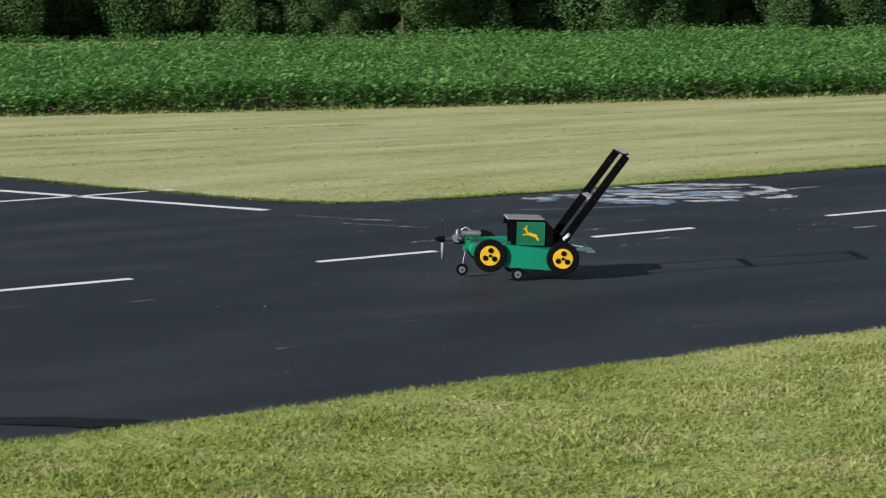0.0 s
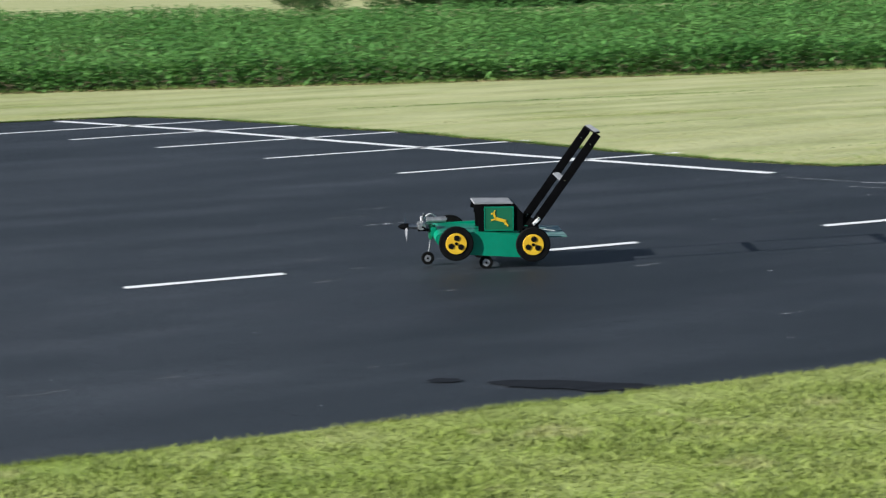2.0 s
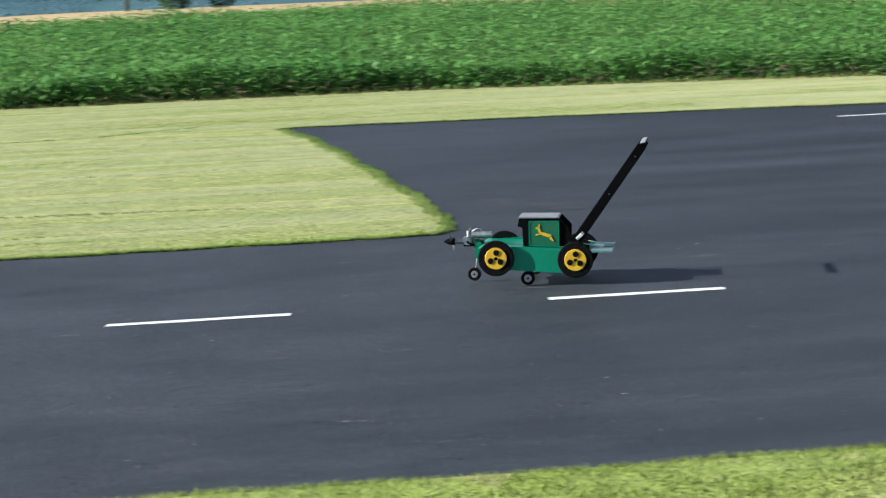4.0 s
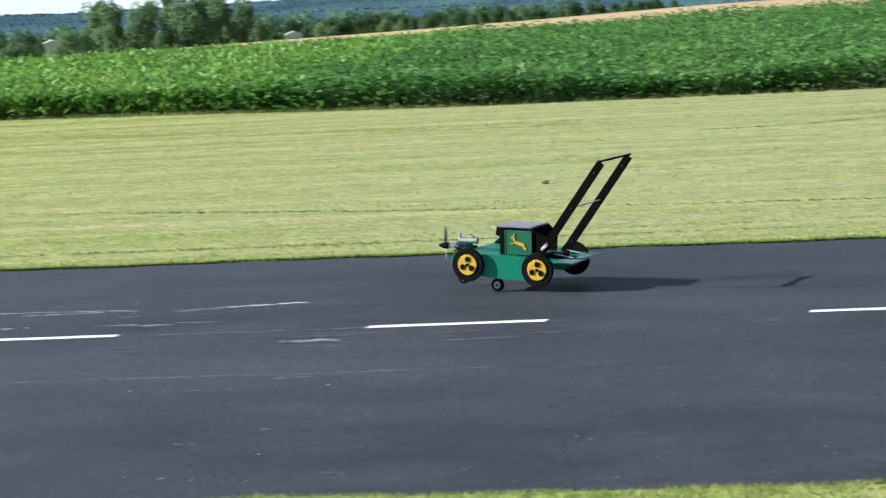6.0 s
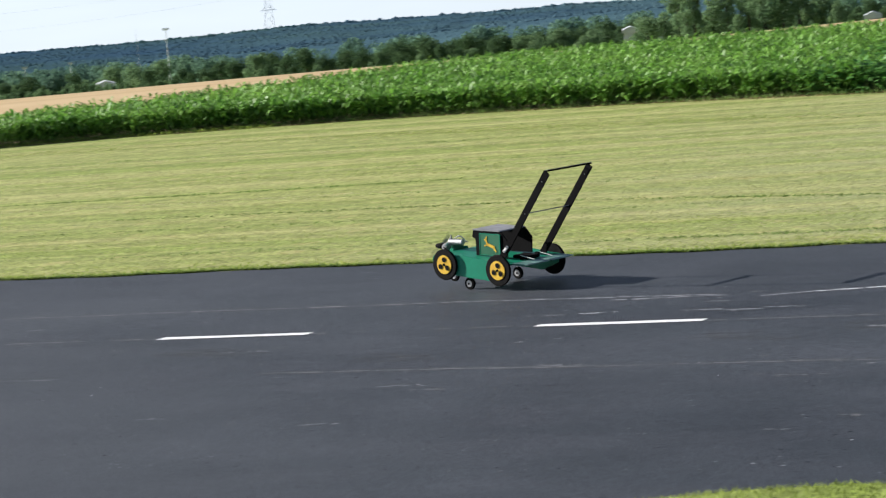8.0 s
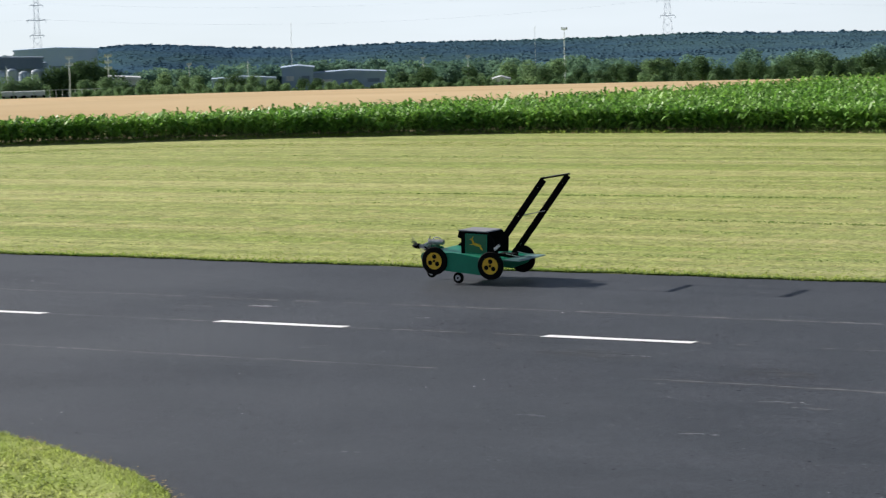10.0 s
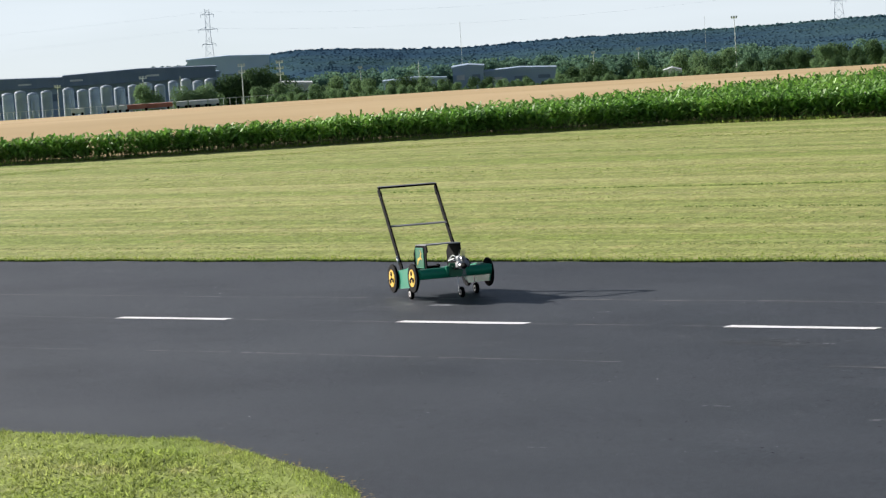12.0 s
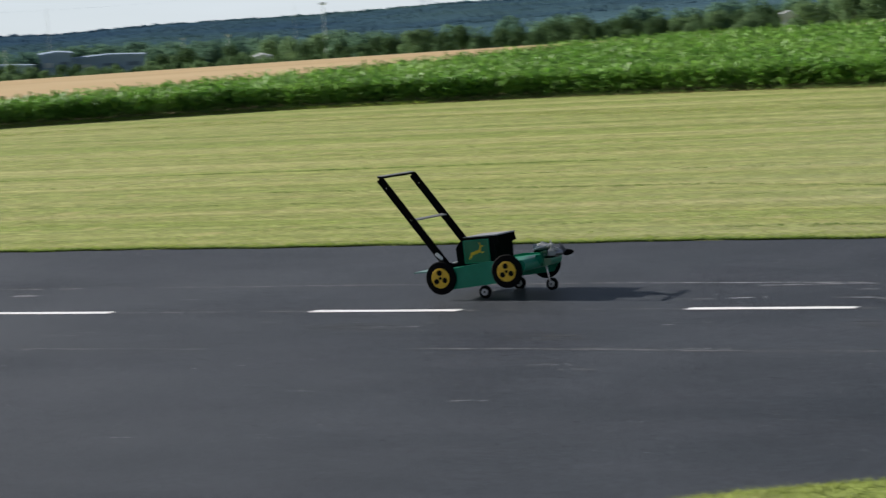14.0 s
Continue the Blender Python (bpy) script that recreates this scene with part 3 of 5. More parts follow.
def flakes(name, marks, mat, label, category, group):
    """Many thin rubbed flakes lying on the asphalt as one worn mark; marks are (x, y, length, width, turn)."""
    q = []
    for x, y, le, w, a in marks:
        c, s, z = math.cos(a), math.sin(a), rnd.uniform(0.0012, 0.0026)
        ring = []
        for u, v in ((-0.5, 0), (-0.2, 0.5), (0.25, 0.42), (0.5, 0), (0.15, -0.5), (-0.3, -0.38)):
            u, v = u * le * rnd.uniform(0.7, 1.2), v * w * rnd.uniform(0.6, 1.2)
            ring.append((x + u * c - v * s, y + u * s + v * c, z))
        q.append(ring)
    return quads_object(name, np.array(q)[:, ::-1], M[mat], label, category, kind="structure")


def crack(x0, y0, x1, y1, w, mat):
    """A thin wandering crack, broken where it has worn away."""
    L = math.hypot(x1 - x0, y1 - y0)
    a0 = math.atan2(y1 - y0, x1 - x0)
    marks, d, off, on = [], 0.0, 0.0, True
    while d < L:
        if rnd.random() < (0.03 if on else 0.12):
            on = not on
        step = rnd.uniform(0.08, 0.22)
        off = off * 0.9 + rnd.uniform(-0.012, 0.012)
        if on or rnd.random() < 0.55:
            t = d / L
            marks.append((x0 + (x1 - x0) * t, y0 + (y1 - y0) * t + off, step * 1.4, w * rnd.uniform(0.5, 1.2), a0 + rnd.uniform(-0.08, 0.08)))
        d += step
    return flakes("asphalt_crack", marks, mat, "thin broken pale crack in the asphalt", "crack", "")


crack(-45, CENTRE_Y + 0.01, -1.5, CENTRE_Y, 0.036, "tar")
for x0, y0, x1, y1, w, mat in ((-20, 19.45, -10.5, 19.39, 0.045, "tar"), (-10.5, 19.43, -7.3, 19.37, 0.05, "tar"), (-7.3, 19.37, -5.25, 19.26, 0.05, "chalk"), (-5.95, 19.15, -5.05, 19.2, 0.05, "chalk"), (-4.75, 19.1, -4.38, 19.24, 0.045, "chalk"), (-4.38, 19.24, -3.78, 19.36, 0.06, "chalk_white"), (-13.6, 16.01, -9.2, 16.0, 0.034, "tar"), (-7.6, 16.0, -3.5, 15.88, 0.034, "tar"), (-3.5, 15.88, -2.0, 15.92, 0.036, "tar"), (-17, 15.9, -14.2, 16.0, 0.025, "tar"), (14.69, 21.52, 15.0, 20.58, 0.03, "chalk"), (15.0, 20.58, 15.2, 20.28, 0.06, "chalk"), (14.66, 20.35, 15.0, 19.6, 0.04, "chalk")):
    crack(x0, y0, x1, y1, w, mat)


def scuff(x, y, length, width, turn, mat="chalk"):
    """A worn smear: a loose patch of rubbed flakes."""
    c, s = math.cos(turn), math.sin(turn)
    n = max(3, min(26, int(length * width / 0.0016)))
    marks = []
    for _ in range(n):
        u, v = rnd.gauss(0, 0.27) * length, rnd.gauss(0, 0.3) * width
        marks.append((x + u * c - v * s, y + u * s + v * c, max(0.03, length * rnd.uniform(0.12, 0.4)), max(0.012, width * rnd.uniform(0.15, 0.45)), turn + rnd.uniform(-0.15, 0.15)))
    return flakes("scuff_mark", marks, mat, "pale worn scuff mark on the asphalt", "scuff mark", "scuff marks")


def chalk_curve(points, w, mat):
    """A half-rubbed chalk stroke through a few points."""
    marks = []
    for (ax, ay), (bx, by) in zip(points, points[1:]):
        L, a = math.hypot(bx - ax, by - ay), math.atan2(by - ay, bx - ax)
        for _ in range(int(L * 130)):
            t, o = rnd.random(), rnd.gauss(0, 0.5) * w
            if math.sin(t * L * 5 + ax * 9) < -0.55:
                continue
            marks.append((ax + (bx - ax) * t - math.sin(a) * o, ay + (by - ay) * t + math.cos(a) * o, rnd.uniform(0.05, 0.2), w * rnd.uniform(0.15, 0.5), a + rnd.uniform(-0.3, 0.3)))
    return flakes("chalk_stroke", marks, mat, "half-washed chalk stroke on the asphalt", "chalk mark", "chalk drawing")


# half-washed chalk drawing by the lawn edge
TIP = (20.03, 19.6)
chalk_curve([(19.0, 21.75), (19.6, 21.7), (20.25, 21.5), (20.75, 20.95), (20.55, 20.3), TIP], 0.09, "chalk_white")
chalk_curve([(17.7, 21.3), (18.2, 20.9), (18.45, 20.4), (18.7, 20.0), (19.2, 19.75), TIP], 0.10, "chalk_white")
chalk_curve([(17.8, 21.1), (18.15, 20.6), (18.4, 20.15), (18.6, 19.9)], 0.24, "chalk_blue")
chalk_curve([(18.9, 21.5), (19.3, 21.0), (19.5, 20.5), (19.8, 20.1)], 0.22, "chalk_blue")
chalk_curve([(18.6, 21.3), (19.1, 20.8), (19.3, 20.3), (19.6, 19.9)], 0.12, "chalk_white")
chalk_curve([(18.2, 21.4), (18.7, 20.9), (18.9, 20.4), (19.3, 20.0)], 0.08, "chalk_white")
chalk_curve([(19.6, 21.5), (19.9, 21.1), (19.7, 20.7), (20.1, 20.4), (19.9, 20.0)], 0.08, "chalk_white")
chalk_curve([(16.4, 20.6), (17.4, 20.05), (18.6, 19.7)], 0.025, "chalk")
for _ in range(46):
    t = rnd.random()
    scuff(18.4 + 2.1 * t + rnd.uniform(-0.25, 0.25), 20.9 + rnd.uniform(-0.75, 0.65) - 0.3 * t, rnd.uniform(0.25, 0.8), rnd.uniform(0.03, 0.08), rnd.uniform(-0.5, 0.2), rnd.choice(("chalk_white", "chalk_white", "chalk", "chalk_blue")))
for _ in range(26):
    scuff(rnd.uniform(14.0, 19.0), rnd.uniform(16.6, 18.9), rnd.uniform(0.1, 0.4), rnd.uniform(0.02, 0.05), rnd.uniform(-0.1, 0.1), rnd.choice(("chalk", "chalk_white")))
for x, y, le, w, mat in ((-6.25, 18.4, 0.34, 0.05, "chalk"), (-5.9, 18.45, 0.3, 0.05, "chalk_white"), (-5.1, 18.42, 0.4, 0.05, "chalk"), (-4.75, 18.36, 0.45, 0.06, "chalk"), (-4.5, 18.45, 0.3, 0.05, "chalk"), (-6.1, 17.1, 0.08, 0.05, "chalk_white"), (-5.85, 17.2, 0.12, 0.04, "chalk"), (-8.1, 17.05, 0.16, 0.05, "chalk"), (-8.35, 17.05, 0.12, 0.05, "chalk"), (-12.7, 18.95, 0.3, 0.1, "chalk"), (-3.4, 17.3, 0.4, 0.1, "chalk"), (9.6, 20.4, 0.3, 0.05, "chalk_white"), (8.9, 22.4, 0.25, 0.05, "chalk"), (10.2, 21.6, 0.3, 0.05, "chalk")):
    scuff(x, y, le, w, rnd.uniform(-0.06, 0.06), mat)
for _ in range(150):
    scuff(rnd.uniform(-20, 20), rnd.uniform(12.6, 21.8), rnd.uniform(0.06, 0.35), rnd.uniform(0.015, 0.05), rnd.uniform(-0.1, 0.1), rnd.choice(("chalk", "tar", "tar")))
for _ in range(60):
    a = rnd.uniform(0, 6.28)
    scuff(4.3 + 0.9 * math.cos(a) * rnd.random(), 24.6 + 2.6 * math.sin(a) * rnd.random(), rnd.uniform(0.2, 0.6), rnd.uniform(0.03, 0.07), rnd.uniform(-0.3, 0.3), "dust")
for x, y, le in ((-3.4, 17.35, 0.7), (-4.4, 17.05, 0.5), (-2.2, 17.25, 0.6), (-8.6, 17.0, 0.6), (-6.9, 16.6, 0.5)):
    for _ in range(5):
        scuff(x + rnd.gauss(0, 0.2), y + rnd.gauss(0, 0.1), le * rnd.uniform(0.5, 1), 0.06, rnd.uniform(-0.1, 0.1), "dust")
# loose grit and worn specks
def grit(count, x0, x1, y0, y1, small, large, mat, label):
    marks = [(rnd.uniform(x0, x1), rnd.uniform(y0, y1), rnd.uniform(small, large), rnd.uniform(small, large), rnd.uniform(0, 3)) for _ in range(count)]
    marks = [m for m in marks if abs(m[0]) < m[1] * 1.2 and not (m[0] < -2.6 and m[1] < 12.5)]
    return tagged(flakes("asphalt_grit", marks, mat, label, "grit", ""), label, "grit", kind="stuff")


grit(2000, -20, 4, 12.2, 22.0, 0.008, 0.022, "chalk", "pale specks of grit on the asphalt")
grit(3000, -20, 20, 12.2, 22.0, 0.010, 0.028, "stain", "dark specks and pits in the asphalt")
grit(70, -20, 16, 12.4, 22.0, 0.012, 0.030, "chalk_white", "white flecks on the asphalt")
# sandy crumbs along the turf corner
marks = []
for (ax, ay), (bx, by) in zip(SLAB[1:10], SLAB[2:11]):
    L = math.hypot(bx - ax, by - ay)
    for _ in range(int(L * 60)):
        t, o = rnd.random(), rnd.gauss(-0.02, 0.05)
        marks.append((ax + (bx - ax) * t + (by - ay) / L * o, ay + (by - ay) * t - (bx - ax) / L * o, rnd.uniform(0.01, 0.03), rnd.uniform(0.01, 0.03), rnd.uniform(0, 3)))
tagged(flakes("sandy_crumbs", marks, "dry", "", "grit", ""), "sandy brown crumbs along the turf corner", "grit", kind="stuff")
# dark patches by the near edge
for x, y, le, w, a in ((6.98, 12.53, 0.80, 0.27, -0.72), (6.52, 13.0, 0.2, 0.15, -0.6), (7.2, 12.27, 0.5, 0.26, -0.5)):
    bm = bmesh.new()
    c, s = math.cos(a), math.sin(a)
    ring = []
    for i in range(22):
        t = 2 * math.pi * i / 22
        u, v = math.cos(t) * le / 2 * rnd.uniform(0.85, 1.1), math.sin(t) * w / 2 * rnd.uniform(0.75, 1.15)
        ring.append(bm.verts.new((x + u * c - v * s, y + u * s + v * c, 0.004 + w * 0.01)))
    bm.faces.new(ring)
    bmesh.ops.recalc_face_normals(bm, faces=bm.faces)
    tagged(mesh_object("sealer_stain", bm, M["stain"]), "black patch on the asphalt near the grass", "stain", kind="structure")

# ---- grass ----
rng = np.random.default_rng(7)


def inside_slab(x, y):
    px, py = np.array([p[0] for p in SLAB]), np.array([p[1] for p in SLAB])
    hit = np.zeros(len(x), bool)
    for i in range(len(px)):
        j = i - 1
        c = ((py[i] > y) != (py[j] > y))
        with np.errstate(divide="ignore", invalid="ignore"):
            xi = (px[j] - px[i]) * (y - py[i]) / (py[j] - py[i] if py[j] != py[i] else 1e-9) + px[i]
        hit ^= c & (x < xi)
    return hit


def blades(name, x, y, tall, wide, mat, label, z=-0.02, lean=0.5):
    """Single-triangle grass blades with a lean, as one object."""
    k = len(x)
    a = rng.uniform(0, 2 * np.pi, k)
    h = tall * rng.uniform(0.5, 1.25, k)
    w = wide * rng.uniform(0.6, 1.3, k)
    b = rng.uniform(0, 2 * np.pi, k)
    d = h * lean * rng.uniform(0, 1, k)
    v = np.zeros((k, 3, 3))
    v[:, 0] = np.stack([x - np.cos(a) * w, y - np.sin(a) * w, np.full(k, z)], 1)
    v[:, 1] = np.stack([x + np.cos(a) * w, y + np.sin(a) * w, np.full(k, z)], 1)
    v[:, 2] = np.stack([x + np.cos(b) * d, y + np.sin(b) * d, z + h], 1)
    return quads_object(name, v, mat, label, "grass")


def scatter(x0, x1, y0, y1, per_m2, keep):
    k = int((x1 - x0) * (y1 - y0) * per_m2)
    x, y = rng.uniform(x0, x1, k), rng.uniform(y0, y1, k)
    m = keep(x, y)
    return x[m], y[m]


off_slab = lambda x, y: ~inside_slab(x, y)
x, y = scatter(-14.5, 22, 7.6, 12.6, 1500, lambda x, y: off_slab(x, y) & (np.abs(x) < y * 1.35 + 3))
lump = 0.5 + 0.25 * np.sin(x * 3.1 + 1.7 * np.sin(y * 2.3)) + 0.25 * np.sin(x * 1.3 - y * 4.1) + 0.2 * np.sin(x * 8.3 + y * 5.7)
blades("near_grass", x, y, 0.013 + 0.024 * np.clip(lump, 0, 1.2), 0.0080, M["near_blade"], "short sunlit mown grass beside the runway", lean=2.0, z=-0.012)
x, y = scatter(-26, 34, 21.6, 30, 260, lambda x, y: off_slab(x, y) & (np.abs(x) < y * 1.25))
blades("far_lawn_front", x, y, 0.005, 0.010, M["blade"], "mown pale lawn beyond the runway", lean=11.0, z=-0.018)
x, y = scatter(-42, 46, 30, 48.6, 75, lambda x, y: off_slab(x, y) & (y < CROP_NEAR(x)) & (np.abs(x) < y * 1.15))
blades("far_lawn_back", x, y, 0.004, 0.018, M["blade"], "mown pale lawn towards the crop", lean=18.0, z=-0.018)


def fringe(name, per_m, tall, mat, label, spread, pick, wide=0.005):
    """Longer grass that hangs over the slab's edge."""
    xs, ys = [], []
    for (ax, ay), (bx, by) in zip(SLAB, SLAB[1:] + SLAB[:1]):
        L = math.hypot(bx - ax, by - ay)
        k = int(L * per_m)
        t = rng.uniform(0, 1, k)
        wav = 0.03 * np.sin(t * L * 2.1) + 0.02 * np.sin(t * L * 7.3 + 1)
        o = np.abs(rng.normal(0, spread, k)) + wav - 0.03
        nx, ny = (by - ay) / L, -(bx - ax) / L
        xs.append(ax + (bx - ax) * t + nx * o)
        ys.append(ay + (by - ay) * t + ny * o)
    x, y = np.concatenate(xs), np.concatenate(ys)
    m = pick(x, y)
    return blades(name, x[m], y[m], tall, wide, mat, label, z=0.0, lean=1.3)


fringe("runway_edge_grass", 360, 0.028, M["weed"], "longer green grass fringe along the runway edge", 0.07, lambda x, y: (y > 20) & (np.abs(x) < 36) & (np.abs(x) < y * 1.3), 0.008)
fringe("runway_edge_green", 420, 0.022, M["edge_blade"], "bright green grass along the runway edge", 0.16, lambda x, y: (y > 20) & (y < 23.6) & ((x < 2.9) | (x > 17)) & (np.abs(x) < 36) & (np.abs(x) < y * 1.3), 0.010)
# dark blades put in as the shadow line where grass meets slab
fringe("runway_edge_roots", 420, 0.020, M["dark_blade"], "dark ragged blades painting the shade line at the runway edge", 0.02, lambda x, y: (y > 20) & (np.abs(x) < 36) & (np.abs(x) < y * 1.3), 0.010)
fringe("near_edge_grass", 800, 0.030, M["near_blade"], "longer green grass fringe along the near runway edge", 0.10, lambda x, y: (y < 14) & (y > 8.5) & (x > -15) & (x < 22), 0.004)
fringe("apron_edge_straw", 240, 0.016, M["dry"], "dry straw along the apron edge", 0.05, lambda x, y: (y > 21.5) & (x > 2) & (x < 30), 0.008)

# greener strip beside the runway, and darker lines left by the mower
x, y = scatter(-30, 30, 21.7, 23.9, 480, lambda x, y: off_slab(x, y) & (rng.random(len(x)) < np.clip(1.3 - np.abs(y - 22.3) * 0.9, 0.05, 1)))
blades("runway_side_grass", x, y, 0.006, 0.011, M["edge_blade"], "greener strip of lawn beside the runway", z=-0.017, lean=9.0)
xs, ys = [], []
for y0, slope, x0, x1 in ((24.1, 0.004, -30, 2), (26.9, -0.006, -34, 2), (30.3, 0.005, -40, 2), (35.2, -0.012, -42, 2), (39.6, -0.02, -44, 8), (43.0, -0.02, -30, 6), (24.0, 0.02, 16, 30), (28.2, 0.03, 16, 36), (33.5, -0.03, 15, 38)):
    t = rng.uniform(x0, x1, int((x1 - x0) * 26))
    t = t[np.sin(t * 0.7 + y0 * 3) + 0.5 * np.sin(t * 2.3 + y0) > -0.4]
    xs.append(t)
    ys.append(y0 + slope * t + 0.12 * np.sin(t * 0.35 + y0) + rng.normal(0, 0.045, len(t)))
blades("mowing_lines", np.concatenate(xs), np.concatenate(ys), 0.016, 0.010, M["weed"], "thin darker lines left by mowing across the lawn", z=-0.018, lean=2.5)

# swaths left by the mower: a greener band and pale clippings along it
def swath(name, points, wide, per_m, tall, blade_width, mat, label, lean):
    xs, ys = [], []
    for (ax, ay), (bx, by) in zip(points, points[1:]):
        k = int(math.hypot(bx - ax, by - ay) * per_m)
        t = rng.uniform(0, 1, k)
        t = t[np.sin(t * 7 + ax) + rng.uniform(-1, 1, k) > -0.9]
        xs.append(ax + (bx - ax) * t)
        ys.append(ay + (by - ay) * t + rng.normal(0, wide, len(t)))
    return blades(name, np.concatenate(xs), np.concatenate(ys), tall, blade_width, M[mat], label, z=-0.017, lean=lean)


BAND = [(-36, 37.6), (-30.9, 42.4), (-25, 44.0), (-21.4, 43.9), (-12.1, 41.6), (-5.9, 39.4), (2, 38.6), (9, 37.6)]
swath("green_swath", BAND, 0.40, 300, 0.005, 0.022, "edge_blade", "greener uncollected swath across the lawn", 14.0)
swath("green_swath", [(-34, 33.5), (-20, 34.8), (-8, 33.0), (2, 32.2)], 0.42, 120, 0.005, 0.02, "edge_blade", "greener uncollected swath across the lawn", 14.0)
swath("green_swath", [(-30, 25.6), (-14, 25.4), (2, 25.0)], 0.4, 150, 0.005, 0.014, "edge_blade", "greener uncollected swath across the lawn", 11.0)
for pale in ([(-28, 39.0), (-19.3, 39.7), (-11, 37.9), (-5.4, 36.2), (0, 35.0)], [(-20, 30.9), (-8, 30.2), (2, 29.2)], [(-33, 36.0), (-20, 37.2)], [(-9, 24.6), (2, 24.0)], [(16, 27.0), (27, 26.0)], [(15, 31.0), (30, 29.2)]):
    swath("pale_clippings", pale, 0.14, 130, 0.004, 0.018, "clipping", "pale dry clippings in a line on the lawn", 14.0)
for dark in ([(-15.4, 28.6), (-9.3, 28.1), (-3.9, 26.4), (1.5, 25.6)], [(-1.5, 36.4), (0.1, 36.7), (1.6, 37.8)], [(15.5, 34.4), (18.1, 34.0), (24, 32.8)], [(-22, 31.6), (-12, 32.0)], [(-8, 23.6), (0, 23.4)]):
    swath("dark_mowing_edge", dark, 0.05, 110, 0.016, 0.012, "weed", "thin dark edge of a mown strip", 2.5)

# turf banked up against the near edge of the slab
bm = bmesh.new()
for (ax, ay), (bx, by) in zip(SLAB, SLAB[1:]):
    if max(ay, by) > 13 or bx <= ax:
        continue
    L = math.hypot(bx - ax, by - ay)
    nx, ny = (by - ay) / L, -(bx - ax) / L
    n = max(1, int(L / 0.6))
    row = []
    for i in range(n + 1):
        x, y = ax + (bx - ax) * i / n, ay + (by - ay) * i / n
        e = 0.012 * noise.noise(Vector((x * 3, y * 3, 0)))
        row.append([bm.verts.new((x + nx * o, y + ny * o, z)) for o, z in ((-0.02 + e, 0.003), (0.05, 0.009), (0.35, -0.012), (0.6, -0.024))])
    for p, q in zip(row, row[1:]):
        for i in range(3):
            bm.faces.new((p[i], p[i + 1], q[i + 1], q[i]))
bmesh.ops.recalc_face_normals(bm, faces=bm.faces)
for f in bm.faces:
    f.smooth = True
    if f.normal.z < 0:
        f.normal_flip()
tagged(mesh_object("turf_edge", bm, M["near_lawn"]), "mown turf banked against the runway edge", "lawn", kind="structure")

# white clover heads in the lawn
x, y = scatter(-26, 4, 22.3, 34, 5.0, lambda x, y: off_slab(x, y) & (np.abs(x) < y * 1.2))
blades("clover_flowers", x, y, 0.016, 0.006, M["clipping"], "tiny white clover heads dotted over the lawn", z=0.0, lean=0.2)

# ---- crop ----
def leaf_frames(k, tilt):
    """Random leaf directions: outward heading and a droop."""
    a = rng.uniform(0, 2 * np.pi, k)
    t = rng.normal(tilt[0], tilt[1], k)
    u = np.stack([np.cos(a) * np.cos(t), np.sin(a) * np.cos(t), np.sin(t)], 1)
    s = np.stack([-np.sin(a), np.cos(a), rng.uniform(-0.5, 0.5, k)], 1)
    return u, s / np.linalg.norm(s, axis=1, keepdims=True)


def crop_points(x0, x1, per_m2, edge_boost):
    k = int((x1 - x0) * 59 * per_m2)
    x, y = rng.uniform(x0, x1, k), rng.uniform(33, 92, k)
    m = (y > CROP_NEAR(x)) & (y < CROP_FAR(x)) & (x > -y * 0.98) & (x < y * 1.12)
    x, y = x[m], y[m]
    e = int((x1 - x0) * edge_boost)
    ex = rng.uniform(x0, x1, e)
    ey = CROP_NEAR(ex) + np.abs(rng.normal(0, 0.5, e))
    ok = ey < CROP_FAR(ex) + 0.3
    return np.concatenate([x, ex[ok]]), np.concatenate([y, ey[ok]])


# soybeans: round leaflets in tiers
x, y = crop_points(-10.5, 66, 18, 75)
k, n = len(x), 9
cx, cy = np.repeat(x, n), np.repeat(y, n)
top = np.repeat(0.46 + 0.10 * np.sin(x * 0.7) * np.sin(y * 0.45) + rng.normal(0, 0.06, k), n)
cz = top * np.tile(np.linspace(0.10, 1.0, n), k) + rng.normal(0, 0.03, k * n)
cx, cy = cx + rng.normal(0, 0.11, k * n), cy + rng.normal(0, 0.11, k * n)
u, s = leaf_frames(k * n, (0.08, 0.36))
L = (rng.uniform(0.065, 0.125, k * n) * np.interp(cx, (-8, 4, 16), (1.3, 1.22, 1.05)))[:, None]
base = np.stack([cx, cy, land(cx, cy) + cz], 1)
v = np.stack([base - u * L * 0.5, base + s * L * 0.36 + u * L * 0.05, base + u * L * 0.6 - np.array([0, 0, 0.02]), base - s * L * 0.36 + u * L * 0.05], 1)
quads_object("soybean_crop", v, M["soy"], "dense dark green soybean crop in a wide field", "crop")

# young corn: arched blades, tall at the field's edge
x, y = crop_points(-60, -9.5, 24, 85)
k, n = len(x), 7
cx, cy = np.repeat(x, n), np.repeat(y, n)
top = np.repeat(0.44 + rng.normal(0, 0.035, k), n)
f = np.tile(np.linspace(0.15, 0.9, n), k)
u, s = leaf_frames(k * n, (0.55, 0.32))
flat = u * np.array([1, 1, 0])
L = rng.uniform(0.18, 0.32, k * n)[:, None]
w = rng.uniform(0.020, 0.038, k * n)[:, None]
s = np.stack([-u[:, 1], u[:, 0], rng.uniform(-0.3, 0.3, k * n)], 1)
s = s / np.linalg.norm(s, axis=1, keepdims=True)
p0 = np.stack([cx + rng.normal(0, 0.03, k * n), cy + rng.normal(0, 0.03, k * n), land(cx, cy) + top * f], 1)
p1 = p0 + u * L * 0.55
p2 = p1 + flat * L * 0.45 - np.array([0, 0, 1.0]) * L * rng.uniform(-0.15, 0.35, (k * n, 1))
